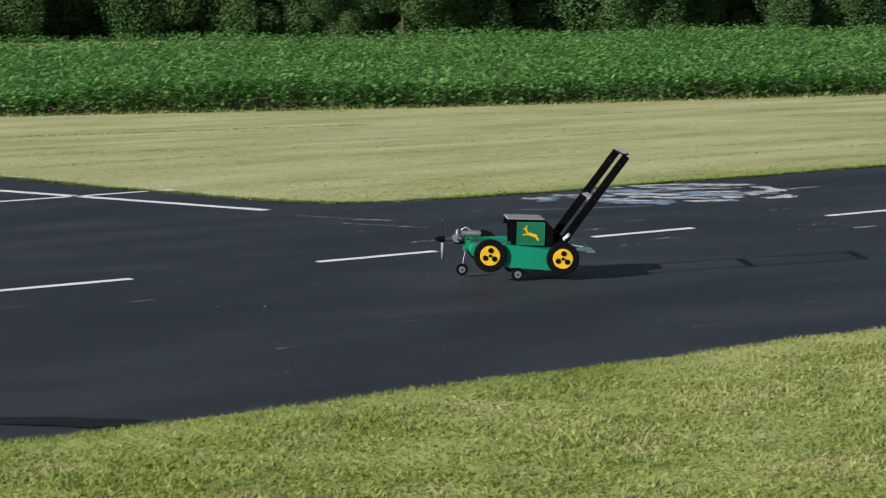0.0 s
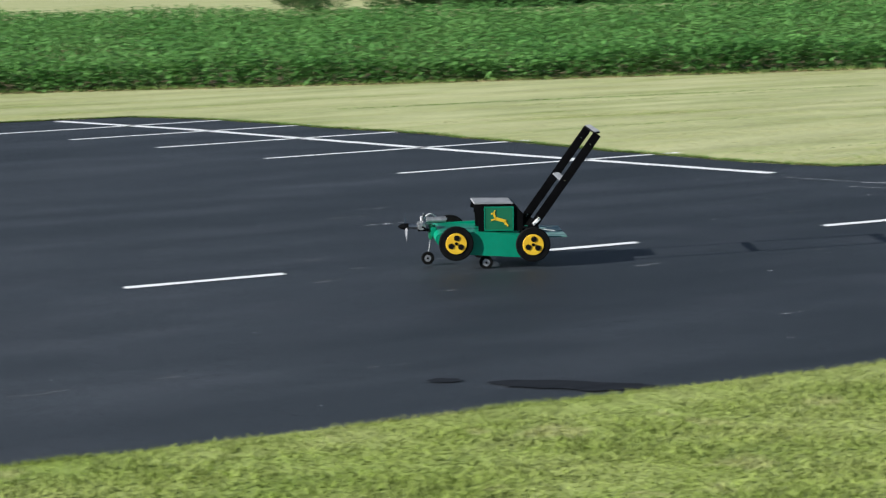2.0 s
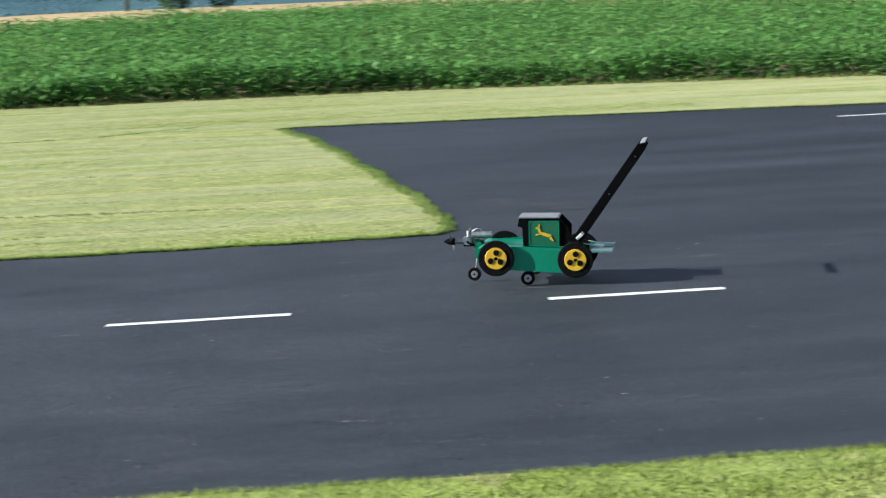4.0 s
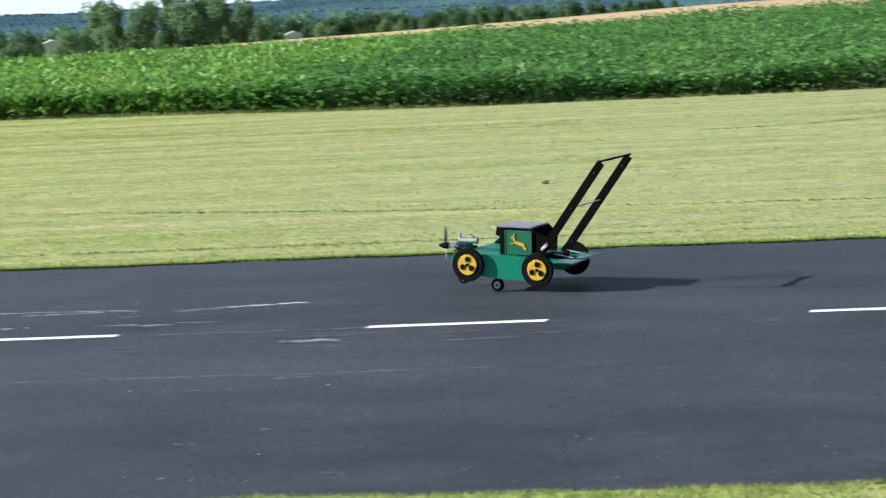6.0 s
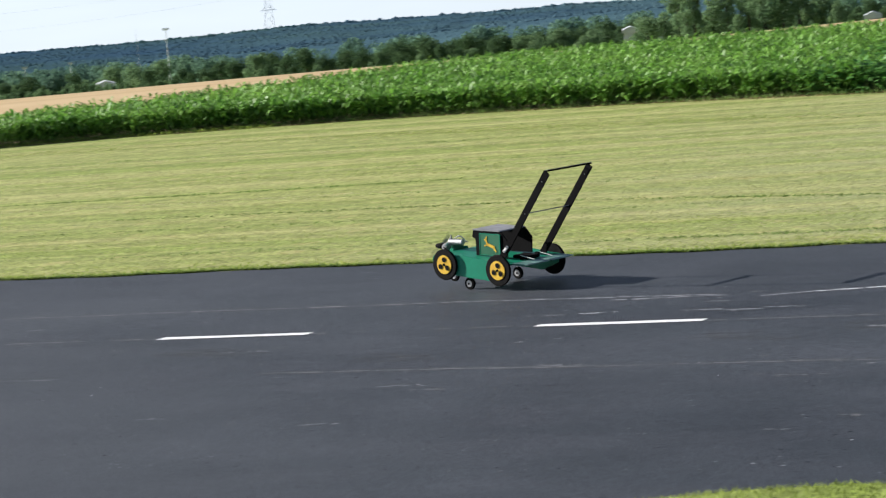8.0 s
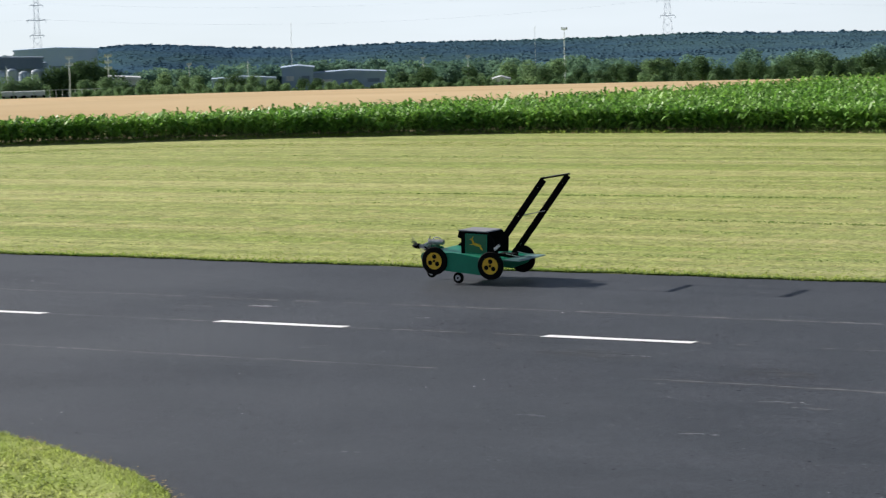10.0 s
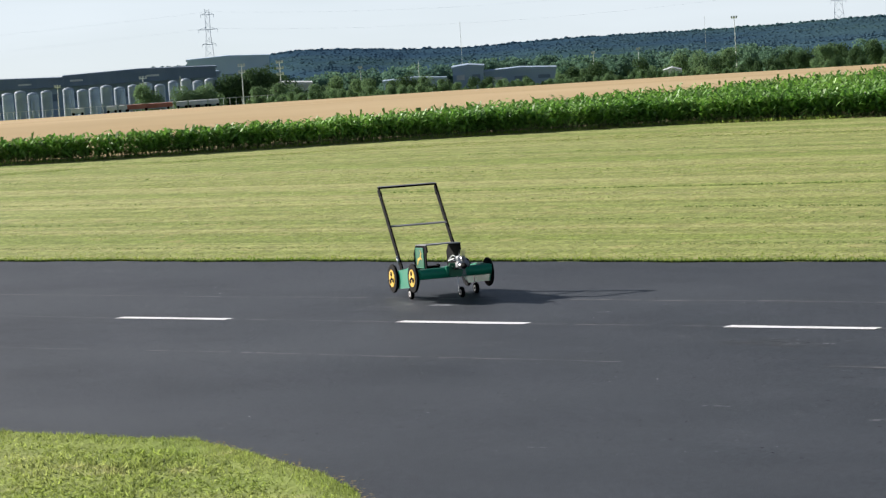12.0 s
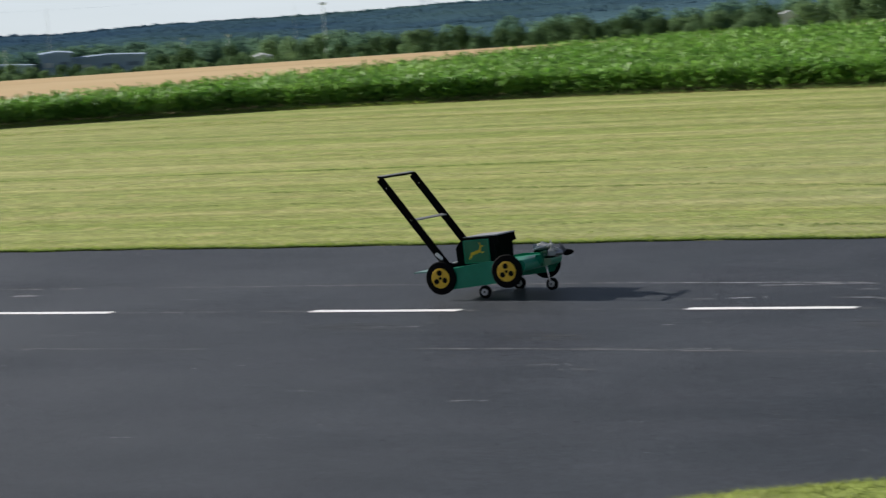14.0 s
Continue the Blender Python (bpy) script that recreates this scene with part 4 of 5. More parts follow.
va = np.stack([p0 - s * w * 0.6, p0 + s * w * 0.6, p1 + s * w, p1 - s * w], 1)
vb = np.stack([p1 - s * w, p1 + s * w, p2 + s * w * 0.15, p2 - s * w * 0.15], 1)
quads_object("corn_crop", np.concatenate([va, vb]), M["corn"], "young green corn in dense rows beyond the lawn", "crop")
# stalks and dry litter along the crop's edge
k = 5500
x = rng.uniform(-45, -6, k)
y = CROP_NEAR(x) + np.abs(rng.normal(0, 0.35, k))
blades("crop_edge_stalks", x, y, 0.26, 0.010, M["stalk"], "brown-green stalks at the crop edge", z=0.0, lean=0.25)
x = rng.uniform(-45, 50, 24000)
y = CROP_NEAR(x) - np.abs(rng.normal(0, 0.22, len(x))) + 0.1
blades("crop_edge_straw", x, y, 0.02, 0.014, M["dry"], "dry straw litter between lawn and crop", z=-0.01, lean=1.5)

x = rng.uniform(-45, 50, 11000)
y = CROP_NEAR(x) - np.abs(rng.normal(0, 0.12, len(x)))
blades("crop_edge_weeds", x, y, 0.075, 0.012, M["weed"], "pale green weeds at the foot of the crop", z=-0.01, lean=0.9)

x = rng.uniform(-45, -22, 3500)
y = CROP_NEAR(x) - np.abs(rng.normal(0, 0.16, len(x)))
blades("crop_foot_weeds", x, y, 0.07, 0.016, M["edge_blade"], "yellow-green weeds along the foot of the corn", z=-0.01, lean=1.0)

# ---- trees ----
def at(az, r):
    a = radians(az)
    return -math.sin(a) * r, math.cos(a) * r


def tree(height, width, leaves, leaf, seed, mat, low=0.15, lobes=9, taper=0.75):
    """Tapered trunk with limbs, and a crown of leaf clumps round uneven lobes."""
    g = np.random.default_rng(seed)
    t = empty("tree")
    bm = tube((0, 0, -0.5), (0, 0, height * 0.55), height * 0.028, height * 0.012, 8)
    for i in range(5):
        a = g.uniform(0, 6.28)
        z0 = height * g.uniform(0.2, 0.5)
        tube((0, 0, z0), (math.cos(a) * width * 0.33, math.sin(a) * width * 0.33, z0 + height * g.uniform(0.15, 0.35)), height * 0.012, height * 0.004, 6, bm)
    part("trunk", bm, M["bark"], t, "grey-brown trunk and limbs")
    c = np.stack([g.normal(0, 0.24, lobes) * width, g.normal(0, 0.24, lobes) * width, height * (low + (0.92 - low) * g.uniform(0.05, 0.85, lobes))], 1)
    c[0] = (0, 0, height * 0.72)
    c[:, :2] *= (1.15 - taper * (c[:, 2:3] / height))
    rad = width * g.uniform(0.17, 0.32, lobes)
    which = g.integers(0, lobes, leaves)
    d = g.normal(0, 1, (leaves, 3))
    d /= np.linalg.norm(d, axis=1, keepdims=True)
    r = rad[which] * g.uniform(0.55, 1.12, leaves) ** 0.6
    p = c[which] + d * r[:, None] * np.array([1, 1, 1.05])
    p[:, 2] = np.maximum(p[:, 2], height * low * 0.5 * g.uniform(0.2, 1, leaves))
    u = g.normal(0, 1, (leaves, 3)) * np.array([1, 1, 0.6])
    u /= np.linalg.norm(u, axis=1, keepdims=True)
    s = np.cross(u, d + g.normal(0, 0.4, (leaves, 3)))
    s /= np.linalg.norm(s, axis=1, keepdims=True) + 1e-9
    L = leaf * g.uniform(0.6, 1.4, leaves)[:, None]
    v = np.stack([p - u * L * 0.5, p + s * L * 0.4, p + u * L * 0.5, p - s * L * 0.4], 1)
    crown = quads_object("crown", v, mat, "", "")
    del crown["kind"]
    crown.parent = t
    return t


def plant(proto, az, r, size, label, group, category="tree"):
    x, y = at(az, r)
    t = copy_thing(proto, pose(x, y, float(land(x, y)) - 0.05, 0, 0, random.uniform(0, 360)) @ Matrix.Diagonal((size, size, size * random.uniform(0.9, 1.15), 1)))
    t.name = category
    return tagged(t, label, category, group)


random.seed(11)
near = [tree(5.0, 4.8, 19000, 0.125, 20 + i, M["tree"], low=0.02, lobes=14, taper=0.5) for i in range(4)]
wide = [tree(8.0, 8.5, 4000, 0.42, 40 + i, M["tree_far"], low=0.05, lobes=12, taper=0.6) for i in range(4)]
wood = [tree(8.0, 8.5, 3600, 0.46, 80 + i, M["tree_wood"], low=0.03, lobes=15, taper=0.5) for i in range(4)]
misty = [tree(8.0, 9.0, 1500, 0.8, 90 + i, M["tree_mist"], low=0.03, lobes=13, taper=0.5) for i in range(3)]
tall = [tree(10.5, 5.0, 4200, 0.34, 60 + i, M["tree_far"], low=0.10, lobes=15, taper=0.45) for i in range(3)]
HEDGE = "leafy green hedgerow tree behind the soybean field"
for i in range(30):
    az = -27.6 - i * 0.76 + random.uniform(-0.2, 0.2)
    if -45.2 < az < -43.9:
        continue
    plant(near[i % 4], az, random.uniform(93, 101) + (8 if az < -45 else 0), random.uniform(0.85, 1.35), HEDGE, "hedgerow trees")
for i in range(44):
    az = -26.5 - i * 0.47 + random.uniform(-0.15, 0.15)
    if -45.2 < az < -43.9:
        continue
    plant(near[(i * 3) % 4], az, random.uniform(84, 88), random.uniform(0.42, 0.68), "dense dark green hedgerow bush behind the field", "hedgerow bushes", "bush")
for i in range(40):
    az = -26.8 - i * 0.51 + random.uniform(-0.2, 0.2)
    if -45.2 < az < -43.9:
        continue
    plant(near[(i * 3 + 1) % 4], az, random.uniform(89, 92), random.uniform(0.6, 0.85), "dense dark green hedgerow bush behind the field", "hedgerow bushes", "bush")
plant(near[1], -43.1, 86, 0.62, "rounded green bush in front of the hedgerow", "hedgerow trees")
plant(near[2], -42.4, 87, 0.5, "rounded green bush in front of the hedgerow", "hedgerow trees")
plant(near[0], -47.2, 88, 0.45, "pale flowering bush at the field edge", "hedgerow trees")
plant(near[3], -23.8, 84, 0.5, "lone rounded bush at the back of the field", "field bushes")
for az, r, s in ((-2.2, 150, 0.9), (-1.0, 152, 1.1)):
    plant(near[2], az, r, s, "dark green tree at the wheat's edge", "field bushes")
# clump of tall poplars
for i, (az, r, size) in enumerate(((15.8, 388, 0.56), (15.5, 396, 0.82), (15.15, 390, 0.74), (14.75, 402, 0.84), (14.4, 388, 0.72), (13.95, 400, 0.92), (13.6, 392, 0.94), (13.2, 399, 0.90), (12.85, 390, 0.97), (12.35, 396, 0.86), (15.3, 380, 0.42), (14.2, 381, 0.36), (12.0, 392, 0.40))):
    plant(tall[i % 3], az, r, size, "tall leafy poplar in a clump beyond the wheat", "poplar clump")
plant(wide[1], 16.2, 385, 0.55, "low green bush beside the poplars", "valley trees")


def stand(proto, tall_as, az, r, top, label, group, category="tree"):
    """Plant a copy whose top reaches a given elevation."""
    x, y = at(az, r)
    h = EYE + r * math.tan(radians(top)) - float(land(x, y))
    return plant(proto, az, r, max(0.08, h / tall_as), label, group, category)


# dark belt of woodland behind the wheat, with paler crowns in it
belt_top = outline([(2, -1.12), (8, -1.10), (12, -1.16), (16, -1.12), (18.5, -1.20), (20.3, -1.15), (23, -1.24), (25, -1.20), (26.2, -1.36), (27.5, -1.46)])
for i in range(112):
    az = 2.6 + i * 0.222 + random.uniform(-0.1, 0.1)
    top = float(belt_top(az)) + random.uniform(-0.16, 0.06)
    stand(wood[i % 4], 8.0, az, random.uniform(560, 640), top, "dark green tree in the belt behind the wheat", "woodland belt")
for i in range(60):
    az = 2.8 + i * 0.41 + random.uniform(-0.2, 0.2)
    stand(wood[(i * 3) % 4] if i % 3 else wide[i % 4], 8.0, az, random.uniform(500, 540), float(belt_top(az)) - random.uniform(0.16, 0.36), "lower green tree at the front of the woodland", "woodland belt")
for az, top in ((18.95, -1.22), (18.75, -1.26), (18.15, -1.17), (17.95, -1.2), (17.4, -1.22), (24.9, -1.2), (24.7, -1.24), (10.6, -1.14), (9.2, -1.2), (6.1, -1.15)):
    stand(wide[int(az * 10) % 4], 8.0, az, 545, top, "paler green tree in the woodland belt", "woodland belt")
# scrub along the wheat, then single trees on the open valley floor
for i in range(150):
    az = 26.8 + i * 0.073 + random.uniform(-0.06, 0.06)
    stand(wide[i % 4] if i % 3 else wood[i % 4], 8.0, az, random.uniform(395, 430), -1.60 + random.uniform(-0.05, 0.12) * (1 if az > 28.2 else 0.7) + (0.05 if az > 33 else 0), "low green shrub in the scrub behind the wheat", "valley scrub", "shrub")
for az, top in ((35.75, -1.22), (35.3, -1.30), (35.0, -1.24), (34.5, -1.33), (34.2, -1.22), (33.8, -1.30), (33.4, -1.36), (32.7, -1.40), (32.4, -1.36), (32.0, -1.42), (30.45, -1.28), (30.2, -1.38), (30.0, -1.18), (29.7, -1.40), (28.95, -1.25), (28.7, -1.38), (28.4, -1.36), (28.1, -1.13), (27.65, -1.08), (27.3, -1.26), (27.05, -1.12), (36.2, -1.26), (36.6, -1.32), (37.0, -1.22), (31.5, -1.45), (30.8, -1.42)):
    stand((wide if int(az * 20) % 3 else wood)[int(az * 10) % 4], 8.0, az, random.uniform(470, 520), top, "single green tree on the valley floor", "valley trees")
def grove(name, protos, count, az0, az1, r0, r1, top0, top1, label):
    """Far trees that cannot be told apart, as one mass of leaf clumps."""
    out = []
    for i in range(count):
        crown = [c for c in protos[i % len(protos)].children if c.name.startswith("crown")][0]
        co = np.empty(len(crown.data.vertices) * 3, np.float32)
        crown.data.vertices.foreach_get("co", co)
        x, y = at(random.uniform(az0, az1), random.uniform(r0, r1))
        base = float(land(x, y))
        h = (EYE + math.hypot(x, y) * math.tan(radians(random.uniform(top0, top1))) - base) / 8.0
        a = random.uniform(0, 6.28)
        q = co.reshape(-1, 4, 3) * h
        q = np.stack([q[..., 0] * math.cos(a) - q[..., 1] * math.sin(a) + x, q[..., 0] * math.sin(a) + q[..., 1] * math.cos(a) + y, q[..., 2] + base], -1)
        out.append(q)
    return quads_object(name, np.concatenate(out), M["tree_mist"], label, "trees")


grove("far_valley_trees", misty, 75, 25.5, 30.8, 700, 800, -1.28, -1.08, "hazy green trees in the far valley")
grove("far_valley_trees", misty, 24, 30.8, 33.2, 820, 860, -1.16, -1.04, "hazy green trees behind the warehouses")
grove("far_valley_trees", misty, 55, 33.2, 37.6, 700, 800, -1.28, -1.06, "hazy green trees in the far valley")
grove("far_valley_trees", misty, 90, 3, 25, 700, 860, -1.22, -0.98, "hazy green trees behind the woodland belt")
# trees round the works
for az, top in ((38.15, -0.93), (37.9, -0.95), (37.6, -0.91), (37.35, -0.94), (37.1, -1.05)):
    stand(wood[int(az * 20) % 4], 8.0, az, 600, top, "dark tree beside the works hall", "works trees")
for az, top in ((40.05, -1.13), (39.8, -1.17), (39.15, -1.2), (38.95, -1.24), (38.75, -1.14), (38.6, -1.18), (37.5, -1.27)):
    stand(wide[int(az * 20) % 4], 8.0, az, 515, top, "green tree in front of the silos", "works trees")
for proto in (*near, *wide, *wood, *misty, *tall):
    for o in (*proto.children_recursive, proto):
        bpy.data.objects.remove(o)

# ---- wooded hills on the skyline ----
FAR_CREST = outline([(-40, -0.62), (5, -0.66), (12, -0.69), (16, -0.71), (18, -0.655), (20, -0.67), (22.3, -0.635), (24, -0.61), (26, -0.66), (28, -0.675), (30, -0.66), (31.5, -0.69), (32.8, -0.73), (34.2, -0.68), (35.4, -0.59), (36.5, -0.55), (37.4, -0.62), (39, -0.72), (42, -0.82), (46, -0.86), (75, -0.9)])
NEAR_CREST = outline([(-40, -0.95), (8, -1.0), (14, -0.92), (17, -0.88), (20, -0.98), (23, -1.06), (27, -1.14), (40, -1.2), (75, -1.2)])
RISE = ((0.0, 0.0), (0.12, 0.20), (0.25, 0.42), (0.4, 0.60), (0.55, 0.75), (0.7, 0.86), (0.85, 0.94), (1.0, 1.0), (1.4, 0.7))


def hillside(az, f, r0, depth, crest, seed):
    """Point of a hill at a heading and a share of its depth."""
    r = r0 + depth * f
    x, y = at(az, r)
    zb = float(land(x, y)) - 3
    zt = EYE + (r0 + depth) * math.tan(radians(float(crest(az)) + 0.012 * noise.noise(Vector((az * 1.1, seed, 0)))))
    fold = 5.5 * noise.noise(Vector((az * 0.55 + f * 1.5, f * 2.2, seed))) + 2.5 * noise.noise(Vector((az * 1.9, f * 5, seed)))
    fold *= min(1, f * 4) * max(0, 1 - f) * r0 / 1500
    return x, y, zb + (zt - zb) * float(np.interp(f, [q[0] for q in RISE], [q[1] for q in RISE])) + fold


def ridge(name, r0, depth, crest, seed, label):
    """A long hill whose height follows a crest line seen from the runway."""
    bm = bmesh.new()
    rows = [[bm.verts.new(hillside(az, q[0], r0, depth, crest, seed)) for q in RISE] for az in np.arange(-30, 75, 0.25)]
    for p, q in zip(rows, rows[1:]):
        for i in range(len(RISE) - 1):
            bm.faces.new((p[i], p[i + 1], q[i + 1], q[i]))
    bmesh.ops.recalc_face_normals(bm, faces=bm.faces)
    # the ridge sheet takes the shaded copy of the woods colour
    me = mesh_object(name, bm, M["hill_shade"])
    for p in me.data.polygons:
        p.use_smooth = True
    return tagged(me, label, "hill", kind="structure")


HILLS = ((1500, 900, FAR_CREST, 2.0), (900, 420, NEAR_CREST, 9.0))
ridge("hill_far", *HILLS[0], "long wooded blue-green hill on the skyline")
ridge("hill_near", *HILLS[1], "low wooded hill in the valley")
# tree crowns that roughen the hills: lumpy domes, closer and rounder along the crests
bm = bmesh.new()
bmesh.ops.create_icosphere(bm, subdivisions=2, radius=1.0)
DOME = np.array([[v.co for v in f.verts] for f in bm.faces if f.calc_center_median().z > -0.35])
bm.free()
bm = bmesh.new()
bmesh.ops.create_icosphere(bm, subdivisions=1, radius=1.0)
LOW_DOME = np.array([[v.co for v in f.verts] for f in bm.faces if f.calc_center_median().z > -0.35])
bm.free()


def crowns(name, spots, mat, label, dome):
    """Spots are (x, y, z, width, height): one lumpy dome each."""
    c = np.array(spots)
    bend = rng.uniform(0, 6.28, (len(c), 3))
    d = np.repeat(dome[None], len(c), 0)
    lump = 1 + 0.16 * np.sin(3.1 * d[..., 0] + bend[:, 0, None, None]) * np.sin(2.7 * d[..., 1] + bend[:, 1, None, None]) + 0.12 * np.sin(4.3 * d[..., 2] + bend[:, 2, None, None])
    v = d * lump[..., None] * np.stack([c[:, 3], c[:, 3], c[:, 4]], 1)[:, None, None] + c[:, None, None, :3]
    return quads_object(name, v.reshape(-1, 3, 3), mat, label, "woods")


spots = []
for r0, depth, crest, seed, count in ((*HILLS[0], 24000), (*HILLS[1], 8000)):
    for i in range(count):
        az, f = rng.uniform(-4, 46), rng.uniform(0.0, 0.97) ** 0.8
        w = rng.uniform(1.3, 3.0) * r0 / 1500
        x, y, z = hillside(az, f, r0, depth, crest, seed)
        spots.append((x, y, z - w * 0.34, w, w * rng.uniform(0.5, 0.75)))
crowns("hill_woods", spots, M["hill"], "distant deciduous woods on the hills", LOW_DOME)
spots = []
for r0, depth, crest, seed, count in ((*HILLS[0], 2300), (*HILLS[1], 900)):
    for i in range(count):
        az = rng.uniform(2, 46)
        grow = 0.55 + 0.45 * noise.noise(Vector((az * 2.3, seed, 5)))
        w = rng.uniform(1.2, 2.7) * r0 / 1500 * (0.8 + grow * 0.5)
        x, y, z = hillside(az, rng.uniform(0.96, 1.0), r0, depth, crest, seed)
        spots.append((x, y, z + w * (rng.uniform(-0.1, 0.3) * grow - 0.35), w, w * rng.uniform(0.55, 0.95)))
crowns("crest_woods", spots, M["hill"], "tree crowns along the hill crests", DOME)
# a pale field and small white houses on the hillside
for az0, az1, f0, f1 in ((20.2, 19.45, 0.42, 0.47), (11.9, 11.3, 0.40, 0.45)):
    bm = bmesh.new()
    q = []
    for az, f in ((az0, f0), (az1, f0 + 0.02), (az1 + 0.1, f1 + 0.02), (az0 - 0.15, f1)):
        x, y, z = hillside(az, f, *HILLS[0])
        q.append(bm.verts.new((x, y, z + 4.0)))
    bm.faces.new(q)
    bmesh.ops.recalc_face_normals(bm, faces=bm.faces)
    tagged(mesh_object("hill_field", bm, M["wheat"]), "pale mown field on the wooded hillside", "field", kind="structure")

# ---- valley works: silos, sheds, pylons, masts ----
def face_box(name, az0, az1, el0, el1, r, mat, label, category, deep=14.0, roof=None, base=None):
    """A building seen between two headings and two elevations."""
    x0, y0 = at(az0, r)
    x1, y1 = at(az1, r)
    w = math.hypot(x1 - x0, y1 - y0)
    zb, zt = float(land(x0, y0)) - 0.5, EYE + r * math.tan(radians(el1))
    if base:
        zb = EYE + r * math.tan(radians(base))
    b = empty(name, Matrix.Translation(((x0 + x1) / 2, (y0 + y1) / 2, zb)) @ pose(0, 0, 0, 0, 0, (az0 + az1) / 2))
    part("wall", box(w, deep, zt - zb, (0, deep / 2, (zt - zb) / 2), 0.1), mat, b)
    part("roof", prism([(-w / 2 - 0.3, 0), (w / 2 + 0.3, 0), (w / 2 + 0.3, 0.5), (0, 1.0), (-w / 2 - 0.3, 0.5)], deep + 0.6, "y", deep / 2), roof or mat, b).location = (0, 0, zt - zb)
    n = max(2, int(w / 6))
    for i in range(n):
        part("window", box(w / n * 0.5, 0.2, min(2.0, (zt - zb) * 0.2), (-w / 2 + (i + 0.5) * w / n, -0.05, (zt - zb) * 0.62), 0.02), M["roof"] if i % 3 == 0 else M["shed_dark"], b)
    return tagged(b, label, category)


face_box("elevator_shed", 44.6, 38.32, -1.75, -0.94, 640, M["shed"], "long blue-grey grain elevator shed behind the silos", "building")
face_box("elevator_gallery", 44.6, 41.75, -1.02, -0.85, 636, M["shed_dark"], "dark conveyor gallery along the elevator roof", "building", 10, base=-1.02)
face_box("elevator_gallery", 41.75, 38.4, -1.02, -0.815, 636, M["shed_dark"], "dark conveyor gallery along the elevator roof", "building", 10, base=-1.02)
face_box("works_hall", 39.02, 37.2, -1.75, -0.645, 720, M["hall"], "tall pale blue-grey works hall behind the silos", "building")
face_box("warehouse", 33.15, 32.45, -1.6, -1.19, 700, M["shed_blue"], "tall blue-grey end block of a warehouse", "building", 20)
face_box("warehouse", 32.44, 30.85, -1.6, -1.32, 704, M["shed_blue"], "long low blue-grey warehouse in the valley", "building")
face_box("warehouse", 34.7, 33.3, -1.6, -1.40, 690, M["shed_blue"], "long low blue-grey warehouse among trees", "building")
face_box("warehouse", 37.6, 36.3, -1.6, -1.32, 640, M["roof"], "long pale warehouse among trees", "building")
face_box("farm_building", 28.45, 28.1, -1.7, -1.58, 470, M["roof"], "small white building among trees", "building", 8)
face_box("farm_building", 16.72, 16.42, -1.7, -1.40, 420, M["roof"], "white farm building beside the poplars", "building", 6)
face_box("farm_building", 15.98, 15.85, -1.7, -1.36, 420, M["roof"], "white farm building beside the poplars", "building", 6)
face_box("farm_building", 11.4, 11.1, -1.7, -1.53, 380, M["roof"], "small white farm building behind the wheat", "building", 6)
face_box("farm_building", 21.3, 20.9, -1.7, -1.42, 660, M["roof"], "white roof among the valley trees", "building", 8)


def silo(az, r, wide, el):
    x, y = at(az, r)
    zb, zt = float(land(x, y)) - 0.5, EYE + r * math.tan(radians(el))
    s = empty("silo", Matrix.Translation((x, y, zb)))
    h = zt - zb
    prof = [(wide, 0)]
    for i in range(6):
        prof += [(wide, h * (0.1 + 0.13 * i)), (wide * 1.015, h * (0.12 + 0.13 * i)), (wide, h * (0.14 + 0.13 * i))]
    part("drum", lathe(prof + [(wide, h * 0.92)], 20, "z"), M["silo"], s)
    part("cone_roof", lathe([(wide * 1.03, h * 0.92), (wide * 0.75, h * 0.965), (wide * 0.2, h * 0.995), (wide * 0.1, h)], 20, "z"), M["silo"], s, "pale conical roof")
    return tagged(s, "pale corrugated steel grain silo", "silo", "grain silos")


for i, az in enumerate((43.3, 43.0, 42.72, 42.45, 42.15, 41.67, 41.36, 41.10, 40.84, 40.55, 40.24, 39.95, 39.66, 39.36, 39.08, 38.82, 38.55)):
    silo(az, 600 + (i % 2) * 6, 1.32 if i < 12 else 1.2, -1.06 + 0.03 * ((i * 7) % 3 - 1) + (0.03 if i > 12 else 0))
# pale fence along the works yard
fence = empty("yard_fence", Matrix.Translation((0, 0, 0)))
for i in range(46):
    az = 43.6 - i * 0.14
    p, q = (Vector((*at(a, 505), 0)) for a in (az, az - 0.14))
    p.z = q.z = EYE + 505 * math.tan(radians(-1.50))
    part("rail", tube(p, q, 0.05, n=5), M["roof"], fence)
    part("post", tube((p.x, p.y, float(land(p.x, p.y)) - 0.2), p, 0.05, n=5), M["roof"], fence)
tagged(fence, "pale metal fence along the works yard", "fence")


def trailer(az, r, length, tall, mat, label):
    x, y = at(az, r)
    z = EYE - r * math.tan(radians(1.66))
    t = empty("lorry_trailer", Matrix.Translation((x, y, z)) @ pose(0, 0, 0, 0, 0, az))
    part("body", box(length, 2.4, tall, (0, 0, tall / 2 + 0.45), 0.12), mat, t)
    for s in (-0.35, 0.35):
        part("wheel", lathe([(0.28, -1.1), (0.28, 1.1)], 12), M["tyre"], t).location = (length * s, 0, 0.28)
    part("chassis", box(length * 0.96, 2.0, 0.16, (0, 0, 0.37)), M["silo"], t)
    return tagged(t, label, "trailer", "parked trailers")


